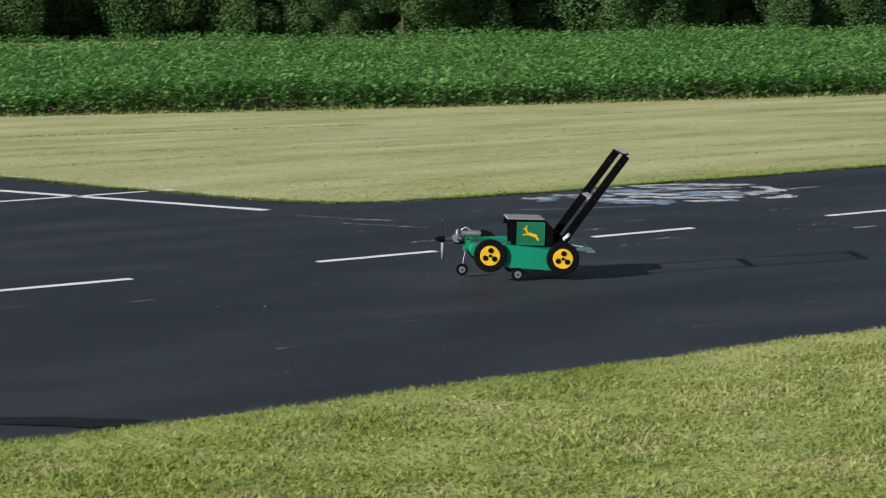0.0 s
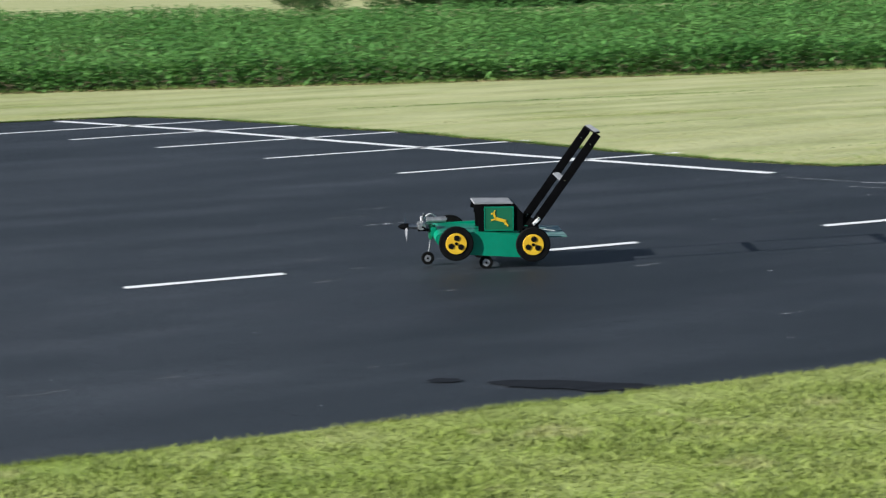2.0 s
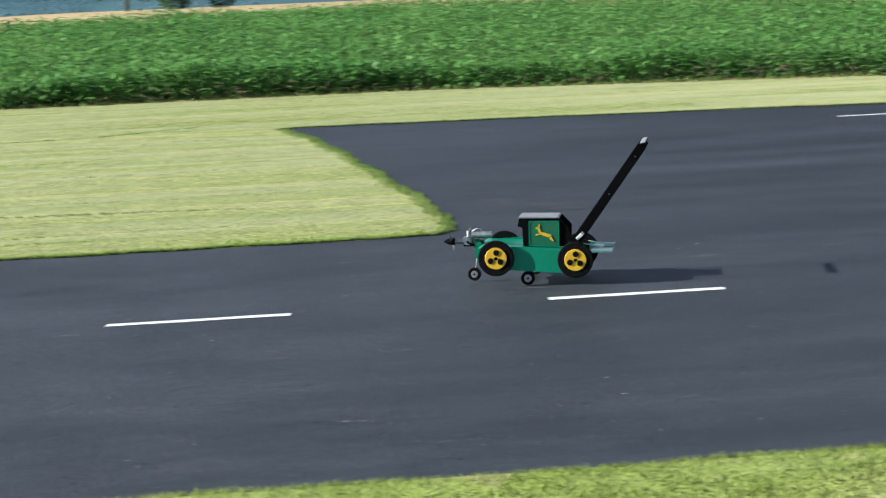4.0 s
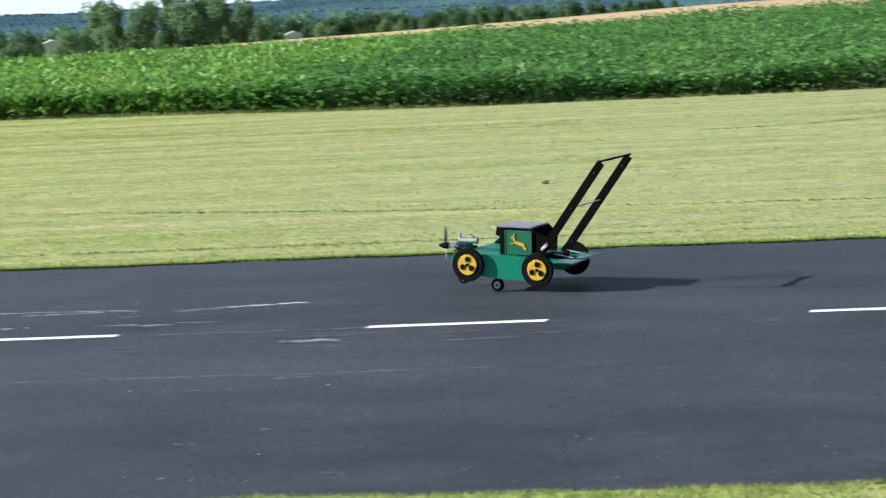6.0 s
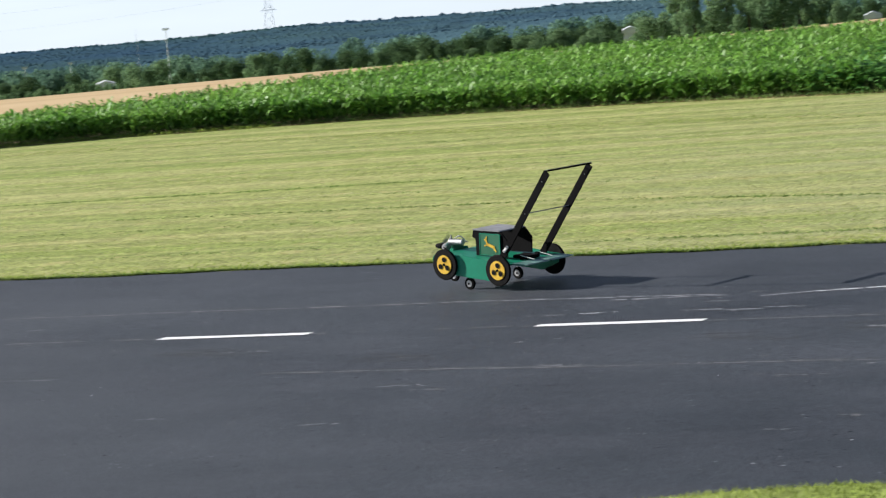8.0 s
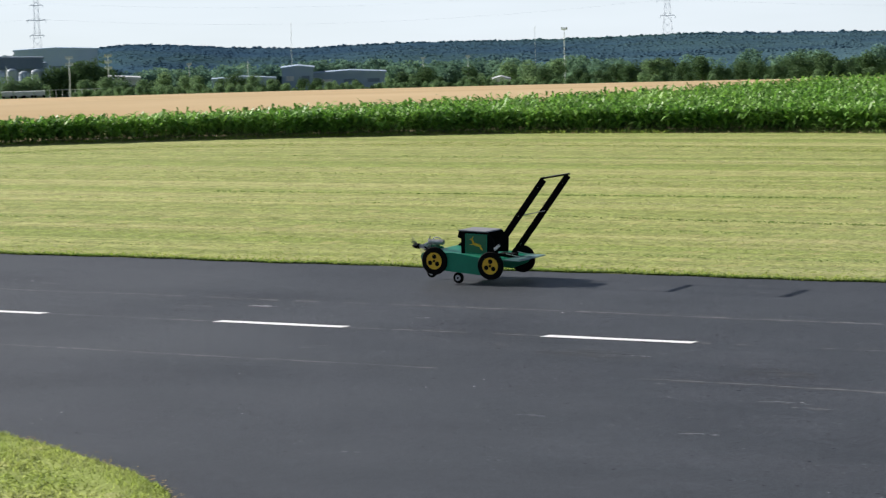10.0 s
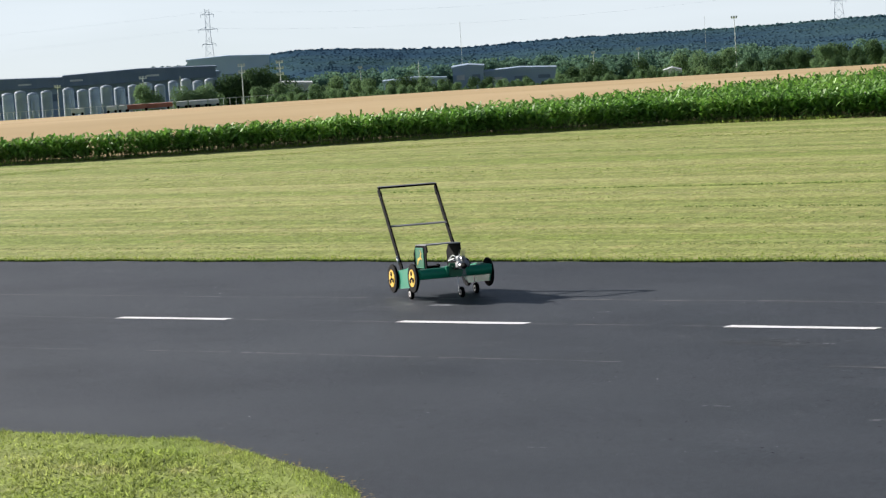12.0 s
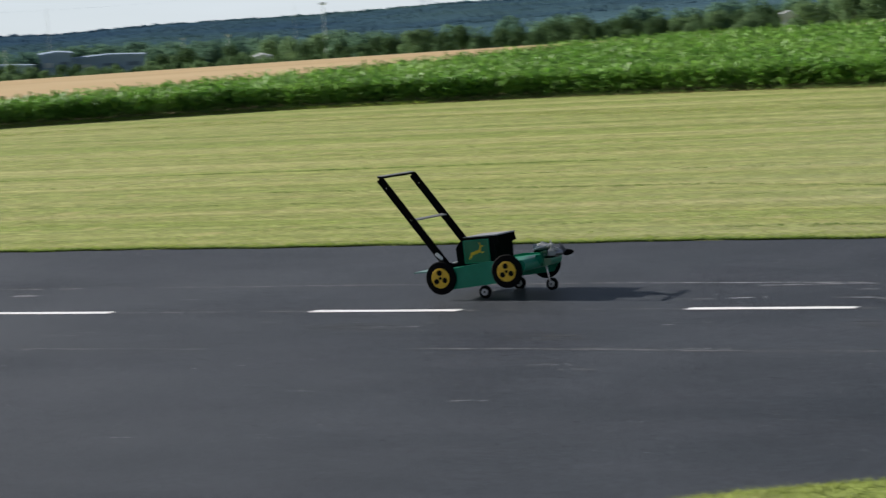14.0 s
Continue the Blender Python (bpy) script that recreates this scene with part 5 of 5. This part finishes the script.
for az, le, mat, lab in ((40.2, 5, "brick_red", "red lorry trailer parked by the silos"), (39.75, 6, "brick_red", "red lorry trailer parked by the silos"), (39.2, 2.2, "roof", "white van parked by the silos"), (38.95, 1.8, "roof", "white van parked by the silos"), (38.75, 2.0, "roof", "white van parked by the silos"), (38.5, 2.2, "roof", "white van parked by the silos"), (40.75, 2.0, "roof", "white van parked by the silos"), (40.5, 1.8, "roof", "white van parked by the silos"), (41.5, 2.4, "roof", "white van parked by the silos")):
    trailer(az, 500, le, 0.85, M[mat], lab)


def pylon(az, r, top_el):
    """Lattice tower with three pairs of arms."""
    x, y = at(az, r)
    zb = float(land(x, y))
    h = EYE + r * math.tan(radians(top_el)) - zb
    p = empty("pylon", Matrix.Translation((x, y, zb)) @ pose(0, 0, 0, 0, 0, az))
    half = lambda f: h * (0.085 - 0.062 * min(1, f / 0.75))
    for sx, sy in ((1, 1), (1, -1), (-1, 1), (-1, -1)):
        a, b, c = half(0), half(0.75), half(1)
        leg = tube((sx * a, sy * a, 0), (sx * b, sy * b, h * 0.75), 0.30, 0.26, 5)
        tube((sx * b, sy * b, h * 0.75), (sx * c, sy * c, h), 0.26, 0.2, 5, leg)
        part("leg", leg, M["lattice"], p)
    br = bmesh.new()
    f = 0.05
    while f < 0.97:
        g = min(1, f + 0.075)
        for s in (1, -1):
            a, b = half(f), half(g)
            for sy in (1, -1):
                tube((-s * a, sy * a, h * f), (s * b, sy * b, h * g), 0.11, n=4, bm=br)
                tube((sy * a, -s * a, h * f), (sy * b, s * b, h * g), 0.11, n=4, bm=br)
        f = g
    part("bracing", br, M["lattice"], p)
    for f, w in ((0.94, 0.067), (0.785, 0.10), (0.63, 0.072)):
        for s in (1, -1):
            arm = tube((0, 0, h * f), (s * h * w, 0, h * f + 0.2), 0.42, 0.2, 5)
            tube((0, 0, h * (f + 0.03)), (s * h * w, 0, h * f + 0.2), 0.18, 0.14, 5, arm)
            part("arm", arm, M["lattice"], p)
            part("insulator", tube((s * h * w, 0, h * f + 0.2), (s * h * w, 0, h * f - 2.6), 0.2, n=6), M["lattice"], p)
    return tagged(p, "grey steel lattice electricity pylon on the skyline", "pylon", "pylons"), (x, y, zb, h)


spots = [pylon(az, r, el)[1] for az, r, el in ((38.5, 2550, 0.49), (24.55, 2600, 0.62), (9.0, 2700, 0.5), (58.0, 2550, 0.5))]
spots.sort(key=lambda s: math.atan2(s[0], s[1]))
for (ax, ay, az_, ah), (bx, by, bz, bh) in zip(spots, spots[1:]):
    for f in (0.97, 0.80):
        bm = bmesh.new()
        last = None
        for i in range(17):
            t = i / 16
            pt = (ax + (bx - ax) * t, ay + (by - ay) * t, (az_ + ah * f) * (1 - t) + (bz + bh * f) * t - 55 * t * (1 - t))
            if last:
                tube(last, pt, 0.028, n=4, bm=bm, caps=False)
            last = pt
        tagged(mesh_object("power_line", bm, M["lattice"]), "thin sagging power line between pylons", "cable", "power lines")


def mast(az, r, top_el, thick, lamps, label):
    x, y = at(az, r)
    zb = float(land(x, y))
    h = EYE + r * math.tan(radians(top_el)) - zb
    m = empty("lamp_mast", Matrix.Translation((x, y, zb)) @ pose(0, 0, 0, 0, 0, az))
    part("pole", tube((0, 0, 0), (0, 0, h), thick, thick * 0.6, 8), M["lattice"], m)
    for i in range(lamps):
        arm = part("cross_arm", box(thick * 11, 0.15, 0.15, (0, 0, h - 0.2 - i * 1.3)), M["lattice"], m)
        for s in (-1, 0, 1):
            part("floodlight", box(thick * 3, 0.4, 0.45, (s * thick * 4.3, -0.2, h + 0.1 - i * 1.3), 0.03), M["roof"], arm)
    return tagged(m, label, "mast", "lamp masts")


for az, r, el, th, n in ((26.85, 620, -0.44, 0.13, 1), (32.92, 800, -0.15, 0.09, 0), (27.5, 1000, -0.38, 0.08, 0), (37.83, 520, -0.80, 0.13, 2), (36.98, 560, -0.78, 0.14, 3), (40.02, 520, -0.93, 0.14, 2), (39.2, 540, -0.95, 0.10, 0), (29.0, 700, -1.0, 0.10, 1), (30.0, 700, -1.02, 0.10, 1), (35.2, 650, -1.02, 0.09, 1), (33.9, 650, -0.95, 0.09, 0), (41.9, 560, -1.0, 0.12, 1)):
    mast(az, r, el, th, n, "thin grey lamp mast in the valley")


# a clod of soil on the lawn
bm = bmesh.new()
bmesh.ops.create_icosphere(bm, subdivisions=3, radius=0.04)
for v in bm.verts:
    v.co *= 1 + 0.5 * noise.noise(v.co * 45)
    v.co.z *= 0.6
clod = tagged(mesh_object("soil_clod", bm, M["soil"]), "small brown clod of soil on the lawn", "clod")
clod.location = (-2.88, 28.96, 0.0)
# ---- the flying lawnmower ----
MOWER = empty("flying_lawnmower")
tagged(MOWER, "green radio-controlled flying lawnmower with black handle and yellow hubs", "model aircraft")


def smooth(ob):
    for p in ob.data.polygons:
        p.use_smooth = True
    return ob


def big_wheel(x, side, z):
    """Foam disc wheel with a yellow hub and three round holes; the hub faces outwards."""
    y = side * 0.364
    w = part("wheel", lathe([(0.10, -0.012), (0.127, -0.012), (0.133, -0.006), (0.133, 0.006), (0.127, 0.012), (0.10, 0.012)], 32), M["tyre"], MOWER, "black foam disc wheel")
    w.location = (x, y, z)
    s = side * 0.0105
    hubdisc = part("hub", lathe([(0.079, min(s, s + side * 0.006)), (0.081, s + side * 0.003), (0.079, max(s, s + side * 0.006))], 28), M["yellow"], w, "yellow hub disc with three dark holes")
    for i in range(3):
        a = radians(95 + 120 * i)
        h = part("hub_hole", lathe([(0.022, s + side * 0.004), (0.022, s + side * 0.0095)], 16), M["tyre"], hubdisc, "dark round hole")
        h.location = (0.043 * math.cos(a), 0, 0.043 * math.sin(a))
    part("hub_cap", lathe([(0.013, s + side * 0.005), (0.010, s + side * 0.013)], 12), M["black"], hubdisc)
    return w


for side in (1, -1):
    big_wheel(0.232, side, 0.205)
    big_wheel(-0.356, side, 0.19)

# wing-like deck: round leading edge, flat floor behind
part("leading_edge", tube((0.34, -0.345, 0.235), (0.34, 0.345, 0.235), 0.048, n=20), M["green"], MOWER, "glossy green rounded leading edge")
part("deck", prism([(0.34, 0.283), (0.34, 0.19), (-0.30, 0.215), (-0.46, 0.232), (-0.46, 0.244), (-0.20, 0.258)], 0.69), M["green"], MOWER, "green deck panel")
for side in (1, -1):
    part("side_panel", prism([(0.37, 0.275), (0.36, 0.205), (0.30, 0.125), (-0.26, 0.092), (-0.43, 0.165), (-0.44, 0.235), (-0.22, 0.262), (0.05, 0.292)], 0.012, at=side * 0.345), M["green"], MOWER, "green side panel")
    part("elevator", prism([(-0.465, 0.236), (-0.465, 0.248), (-0.622, 0.247), (-0.626, 0.239)], 0.30, at=side * 0.165), M["tail"], MOWER, "thin pale green tail elevator")
    # hood side with cut corners and a green badge plate
    part("hood_side", prism([(0.045, 0.27), (0.05, 0.41), (0.085, 0.422), (0.072, 0.482), (-0.228, 0.482), (-0.30, 0.405), (-0.295, 0.27)], 0.012, at=side * 0.162), M["black"], MOWER, "black hood side board")
    plate = part("badge_plate", box(0.215, 0.006, 0.18, (-0.112, side * 0.171, 0.368), 0.002), M["green_dark"], MOWER, "dark green badge plate")
    rim = bmesh.new()
    for bx, bz, sx, sz in ((-0.112, 0.458, 0.222, 0.007), (-0.112, 0.278, 0.222, 0.007), (-0.002, 0.368, 0.007, 0.18), (-0.222, 0.368, 0.007, 0.18)):
        bmesh.ops.create_cube(rim, size=1, matrix=Matrix.Translation((bx, side * 0.1725, bz)) @ Matrix.Diagonal((sx, 0.007, sz, 1)))
    part("badge_border", rim, M["green"], plate, "lighter green border")
    # plain leaping bars stand in for the badge
    bars = bmesh.new()
    for x0, z0, x1, z1, w in ((-0.085, 0.385, -0.165, 0.362, 0.030), (-0.085, 0.385, -0.070, 0.430, 0.020), (-0.070, 0.430, -0.052, 0.425, 0.014), (-0.088, 0.378, -0.050, 0.372, 0.012), (-0.165, 0.362, -0.188, 0.322, 0.013), (-0.158, 0.360, -0.170, 0.332, 0.011), (-0.072, 0.432, -0.082, 0.455, 0.010)):
        x0, z0, x1, z1 = ((v - o) * 0.92 + c for v, o, c in ((x0, -0.115, -0.112), (z0, 0.385, 0.37), (x1, -0.115, -0.112), (z1, 0.385, 0.37)))
        w *= 0.8
        c, d = Vector(((x0 + x1) / 2, side * 0.1755, (z0 + z1) / 2)), Vector((x1 - x0, 0, z1 - z0))
        rot = Matrix.Rotation(-math.atan2(d.z, d.x), 4, "Y")
        bmesh.ops.create_cube(bars, size=1, matrix=Matrix.Translation(c) @ rot @ Matrix.Diagonal((d.length + w * 0.5, 0.004, w, 1)))
    part("badge_shape", bars, M["yellow"], plate, "plain yellow badge shape")
    # handle board, bolted at the hood's rear
    p, q = Vector((-0.30, side * 0.285, 0.235)), Vector((-0.856, side * 0.285, 1.022))
    d = (q - p)
    ang = math.atan2(d.z, d.x)
    board = part("handle_board", box(d.length, 0.013, 0.065, (p + q) / 2, 0.003, Matrix.Rotation(-ang, 4, "Y")), M["black"], MOWER, "black painted handle board")
    for f in (0.12, 0.14, 0.55, 0.9):
        c = p.lerp(q, f)
        part("screw", lathe([(0.004, -0.009), (0.004, 0.009)], 8), M["steel"], board).location = c
    clamp = part("bracket", box(0.07, 0.016, 0.026, p.lerp(q, 0.16) + Vector((0, side * 0.013, 0)), 0.004, Matrix.Rotation(-ang - 0.2, 4, "Y")), M["white"], board, "bright metal bracket")
    for f in (0.135, 0.185):
        part("bracket_bolt", lathe([(0.009, side * 0.012), (0.006, side * 0.026)], 10), M["steel"], clamp).location = p.lerp(q, f)
    part("edge_plate", box(0.05, 0.008, 0.05, p.lerp(q, 0.93) + Vector((0, -side * 0.009, 0)), 0.002, Matrix.Rotation(-ang, 4, "Y")), M["black"], board, "small joining plate under the grip")
    # main wheel legs
    part("main_leg", tube((-0.0, side * 0.30, 0.22), (0.0, side * 0.31, 0.055), 0.004), M["steel"], MOWER, "thin steel wire leg")
    sw = part("small_wheel", lathe([(0.030, -0.014), (0.046, -0.016), (0.052, -0.009), (0.052, 0.009), (0.046, 0.016), (0.030, 0.014)], 24), M["tyre"], MOWER, "small black rubber wheel")
    sw.location = (0.0, side * 0.318, 0.052)
    part("rim", lathe([(0.028, -0.017), (0.028, 0.017)], 18), M["metal"], sw, "bright metal rim")
    part("axle_cap", lathe([(0.009, -0.022), (0.009, 0.022)], 10), M["tyre"], sw)
part("handle_grip", box(0.045, 0.586, 0.014, (-0.853, 0, 1.032), 0.004, Matrix.Rotation(radians(10), 4, "Y")), M["black"], MOWER, "black handle grip board")
part("grip_cap", box(0.04, 0.58, 0.004, (-0.854, 0, 1.042), 0.001, Matrix.Rotation(radians(10), 4, "Y")), M["grey"], MOWER, "thin grey plate on the grip top")
part("crossbar", box(0.05, 0.558, 0.008, (-0.60, 0, 0.667), 0.002, Matrix.Rotation(radians(12), 4, "Y")), M["grey"], MOWER, "thin grey handle crossbar")
part("hood_top", prism([(0.080, 0.4825), (0.076, 0.492), (-0.214, 0.490), (-0.226, 0.4825)], 0.345), M["grey"], MOWER, "grey hood top cover")

# engine on the nose, muffler, propeller, nose leg
part("firewall", box(0.03, 0.15, 0.12, (0.405, 0, 0.26), 0.006), M["green_dark"], MOWER, "green firewall block")
eng = part("engine", box(0.085, 0.055, 0.065, (0.475, 0, 0.30), 0.012), M["metal"], MOWER, "small bright metal engine")
fins = bmesh.new()
for i in range(6):
    tube((0.475, 0.03 + 0.011 * i, 0.305), (0.475, 0.036 + 0.011 * i, 0.305), 0.036 - 0.002 * i, n=16, bm=fins)
part("cylinder_fins", fins, M["metal"], eng, "finned cylinder head")
part("carburettor", tube((0.47, 0.0, 0.33), (0.47, 0.0, 0.375), 0.014, n=12), M["metal"], eng)
part("crankcase", tube((0.50, 0, 0.295), (0.575, 0, 0.295), 0.024, 0.016, n=16), M["steel"], eng)
part("muffler", tube((0.44, 0.06, 0.35), (0.29, 0.055, 0.352), 0.023, 0.026, n=16), M["metal"], eng, "shiny metal muffler can")
part("fuel_line", tube((0.43, -0.03, 0.36), (0.33, -0.05, 0.34), 0.006, n=8), M["white"], eng, "pale fuel line")
loop = bmesh.new()
bend = [(0.455 - 0.013 * i, -0.01 - 0.004 * i, 0.355 + 0.034 * math.sin(math.pi * i / 8)) for i in range(9)]
for p, q in zip(bend, bend[1:]):
    tube(p, q, 0.005, n=7, bm=loop)
part("fuel_tube", loop, M["white"], eng, "pale fuel tube looped over the engine")
part("needle_valve", tube((0.465, 0.01, 0.37), (0.452, 0.02, 0.40), 0.006, n=8), M["steel"], eng)
part("engine_mount", box(0.10, 0.10, 0.012, (0.455, 0, 0.268), 0.003), M["black"], eng, "black engine mount plate")
part("exhaust_header", tube((0.475, 0.085, 0.315), (0.435, 0.062, 0.348), 0.012, n=12), M["steel"], eng)
part("muffler_outlet", tube((0.31, 0.055, 0.352), (0.285, 0.075, 0.36), 0.008, n=10), M["steel"], eng)
part("throttle_arm", box(0.008, 0.045, 0.008, (0.46, -0.03, 0.345), 0.001), M["steel"], eng)
part("plug_lead", tube((0.475, 0.10, 0.305), (0.43, 0.10, 0.275), 0.007, n=8), M["black"], eng, "black plug lead")
for side in (1, -1):
    part("firewall_bolt", lathe([(0.007, -0.004), (0.005, 0.006)], 8, "x"), M["steel"], eng).location = (0.422, side * 0.05, 0.29)
    part("nose_block", box(0.05, 0.03, 0.07, (0.385, side * 0.085, 0.262), 0.006), M["green"], MOWER, "green nose block")
part("servo_tray", box(0.16, 0.16, 0.03, (-0.36, 0.0, 0.262), 0.004), M["black"], MOWER, "black servo tray behind the hood")
for side in (1, -1):
    part("servo", box(0.045, 0.022, 0.04, (-0.40, side * 0.10, 0.268), 0.003), M["black"], MOWER, "small black servo")
    part("pushrod", tube((-0.40, side * 0.12, 0.285), (-0.55, side * 0.12, 0.262), 0.003, n=6), M["white"], MOWER, "white pushrod")
part("nose_leg", tube((0.40, 0.0, 0.22), (0.425, 0.0, 0.055), 0.005), M["steel"], MOWER, "thin steel nose leg")
nw = part("nose_wheel", lathe([(0.028, -0.013), (0.044, -0.015), (0.050, -0.008), (0.050, 0.008), (0.044, 0.015), (0.028, 0.013)], 24), M["tyre"], MOWER, "small black nose wheel")
nw.location = (0.428, 0.024, 0.05)
part("rim", lathe([(0.026, -0.016), (0.026, 0.016)], 18), M["metal"], nw, "bright metal rim")
part("axle_cap", lathe([(0.008, -0.021), (0.008, 0.021)], 10), M["tyre"], nw)

PROP = empty("propeller")
PROP.parent = MOWER
tagged(PROP, "spinning grey propeller with black spinner")
for s in (1, -1):
    bm = bmesh.new()
    rows = []
    for i in range(9):
        r = 0.012 + 0.150 * i / 8
        w = 0.006 + 0.009 * math.sin(math.pi * min(1, 0.15 + i / 9.5)) - (0.003 if i == 8 else 0)
        tw = radians(48 - 34 * i / 8)
        dx, dy = math.sin(tw) * w, math.cos(tw) * w
        rows.append([bm.verts.new((a * dx + e * 0.002, s * a * dy, s * r)) for a, e in ((-1, 0), (0, 1), (1, 0), (0, -1))])
    for p, q in zip(rows, rows[1:]):
        for i in range(4):
            bm.faces.new((p[i], p[(i + 1) % 4], q[(i + 1) % 4], q[i]))
    bm.faces.new(rows[-1])
    bmesh.ops.recalc_face_normals(bm, faces=bm.faces)
    part("blade", bm, M["blade_grey"], PROP, "grey propeller blade")
part("spinner", lathe([(0.026, -0.02), (0.026, 0.01), (0.018, 0.04), (0.004, 0.062)], 18, "x"), M["black"], PROP, "black pointed spinner")


def motions():
    """The mower's run along the runway, its turn and its way back; the propeller spins on it."""
    rows = [
        (0, 13.250, 16.055, 146.2, -1.6, -0.0),
        (0.5, 12.542, 16.405, 158.9, -1.3, -0.6),
        (1, 11.633, 16.716, 163.3, -1.1, -0.6),
        (1.5, 10.487, 16.977, 161.3, -1.5, -0.4),
        (2, 9.108, 17.502, 157.3, -1.1, -0.7),
        (2.5, 7.691, 17.982, 155.2, -0.3, 0.5),
        (3, 6.270, 18.505, 158.1, -0.0, 0.8),
        (3.5, 4.948, 18.732, 164.2, -1.3, -0.2),
        (3.6, 4.591, 18.777, 165.5, -1.1, 0.9),
        (5.8, -1.684, 19.735, 163.8, -2.2, 0.2),
        (6, -2.242, 19.874, 162.1, -2.5, 0.1),
        (6.5, -3.522, 20.065, 161.7, -2.1, 0.1),
        (7, -4.964, 20.321, 173.6, -2.5, -0.4),
        (7.5, -6.185, 20.258, 160.6, -2.5, 0.2),
        (8, -7.462, 20.475, 159.4, -3.0, -0.1),
        (8.5, -8.587, 20.710, 155.0, -3.4, 0.6),
        (9, -9.760, 21.222, 149.6, -2.4, 0.2),
        (10.1, -12.150, 21.450, 190.0, -2.0, 0.0),
        (10.7, -13.000, 21.000, 236.0, -2.0, 0.0),
        (11.3, -13.195, 20.056, 274.2, -4.2, -0.2),
        (11.5, -13.379, 20.021, 288.2, -3.5, -0.3),
        (11.7, -13.127, 19.728, 305.3, -3.3, -0.5),
        (12, -13.108, 19.559, 322.8, -3.0, -0.5),
        (12.5, -12.494, 19.270, 338.2, -3.5, -0.8),
        (13, -11.755, 19.133, 348.1, -2.9, -1.5),
        (13.5, -10.583, 19.019, 351.8, -2.4, -1.6),
        (14, -8.077, 18.809, 357.3, -3.6, -1.4),
    ]
    walk(MOWER, [(t, pose(x, y, 0, roll, pitch, head)) for t, x, y, head, pitch, roll in rows])
    walk(PROP, [(i / FPS, pose(0.595, 0, 0.295) @ pose(0, 0, 0, (i * 79) % 360)) for i in range(int(14 * FPS) + 1)])


motions()
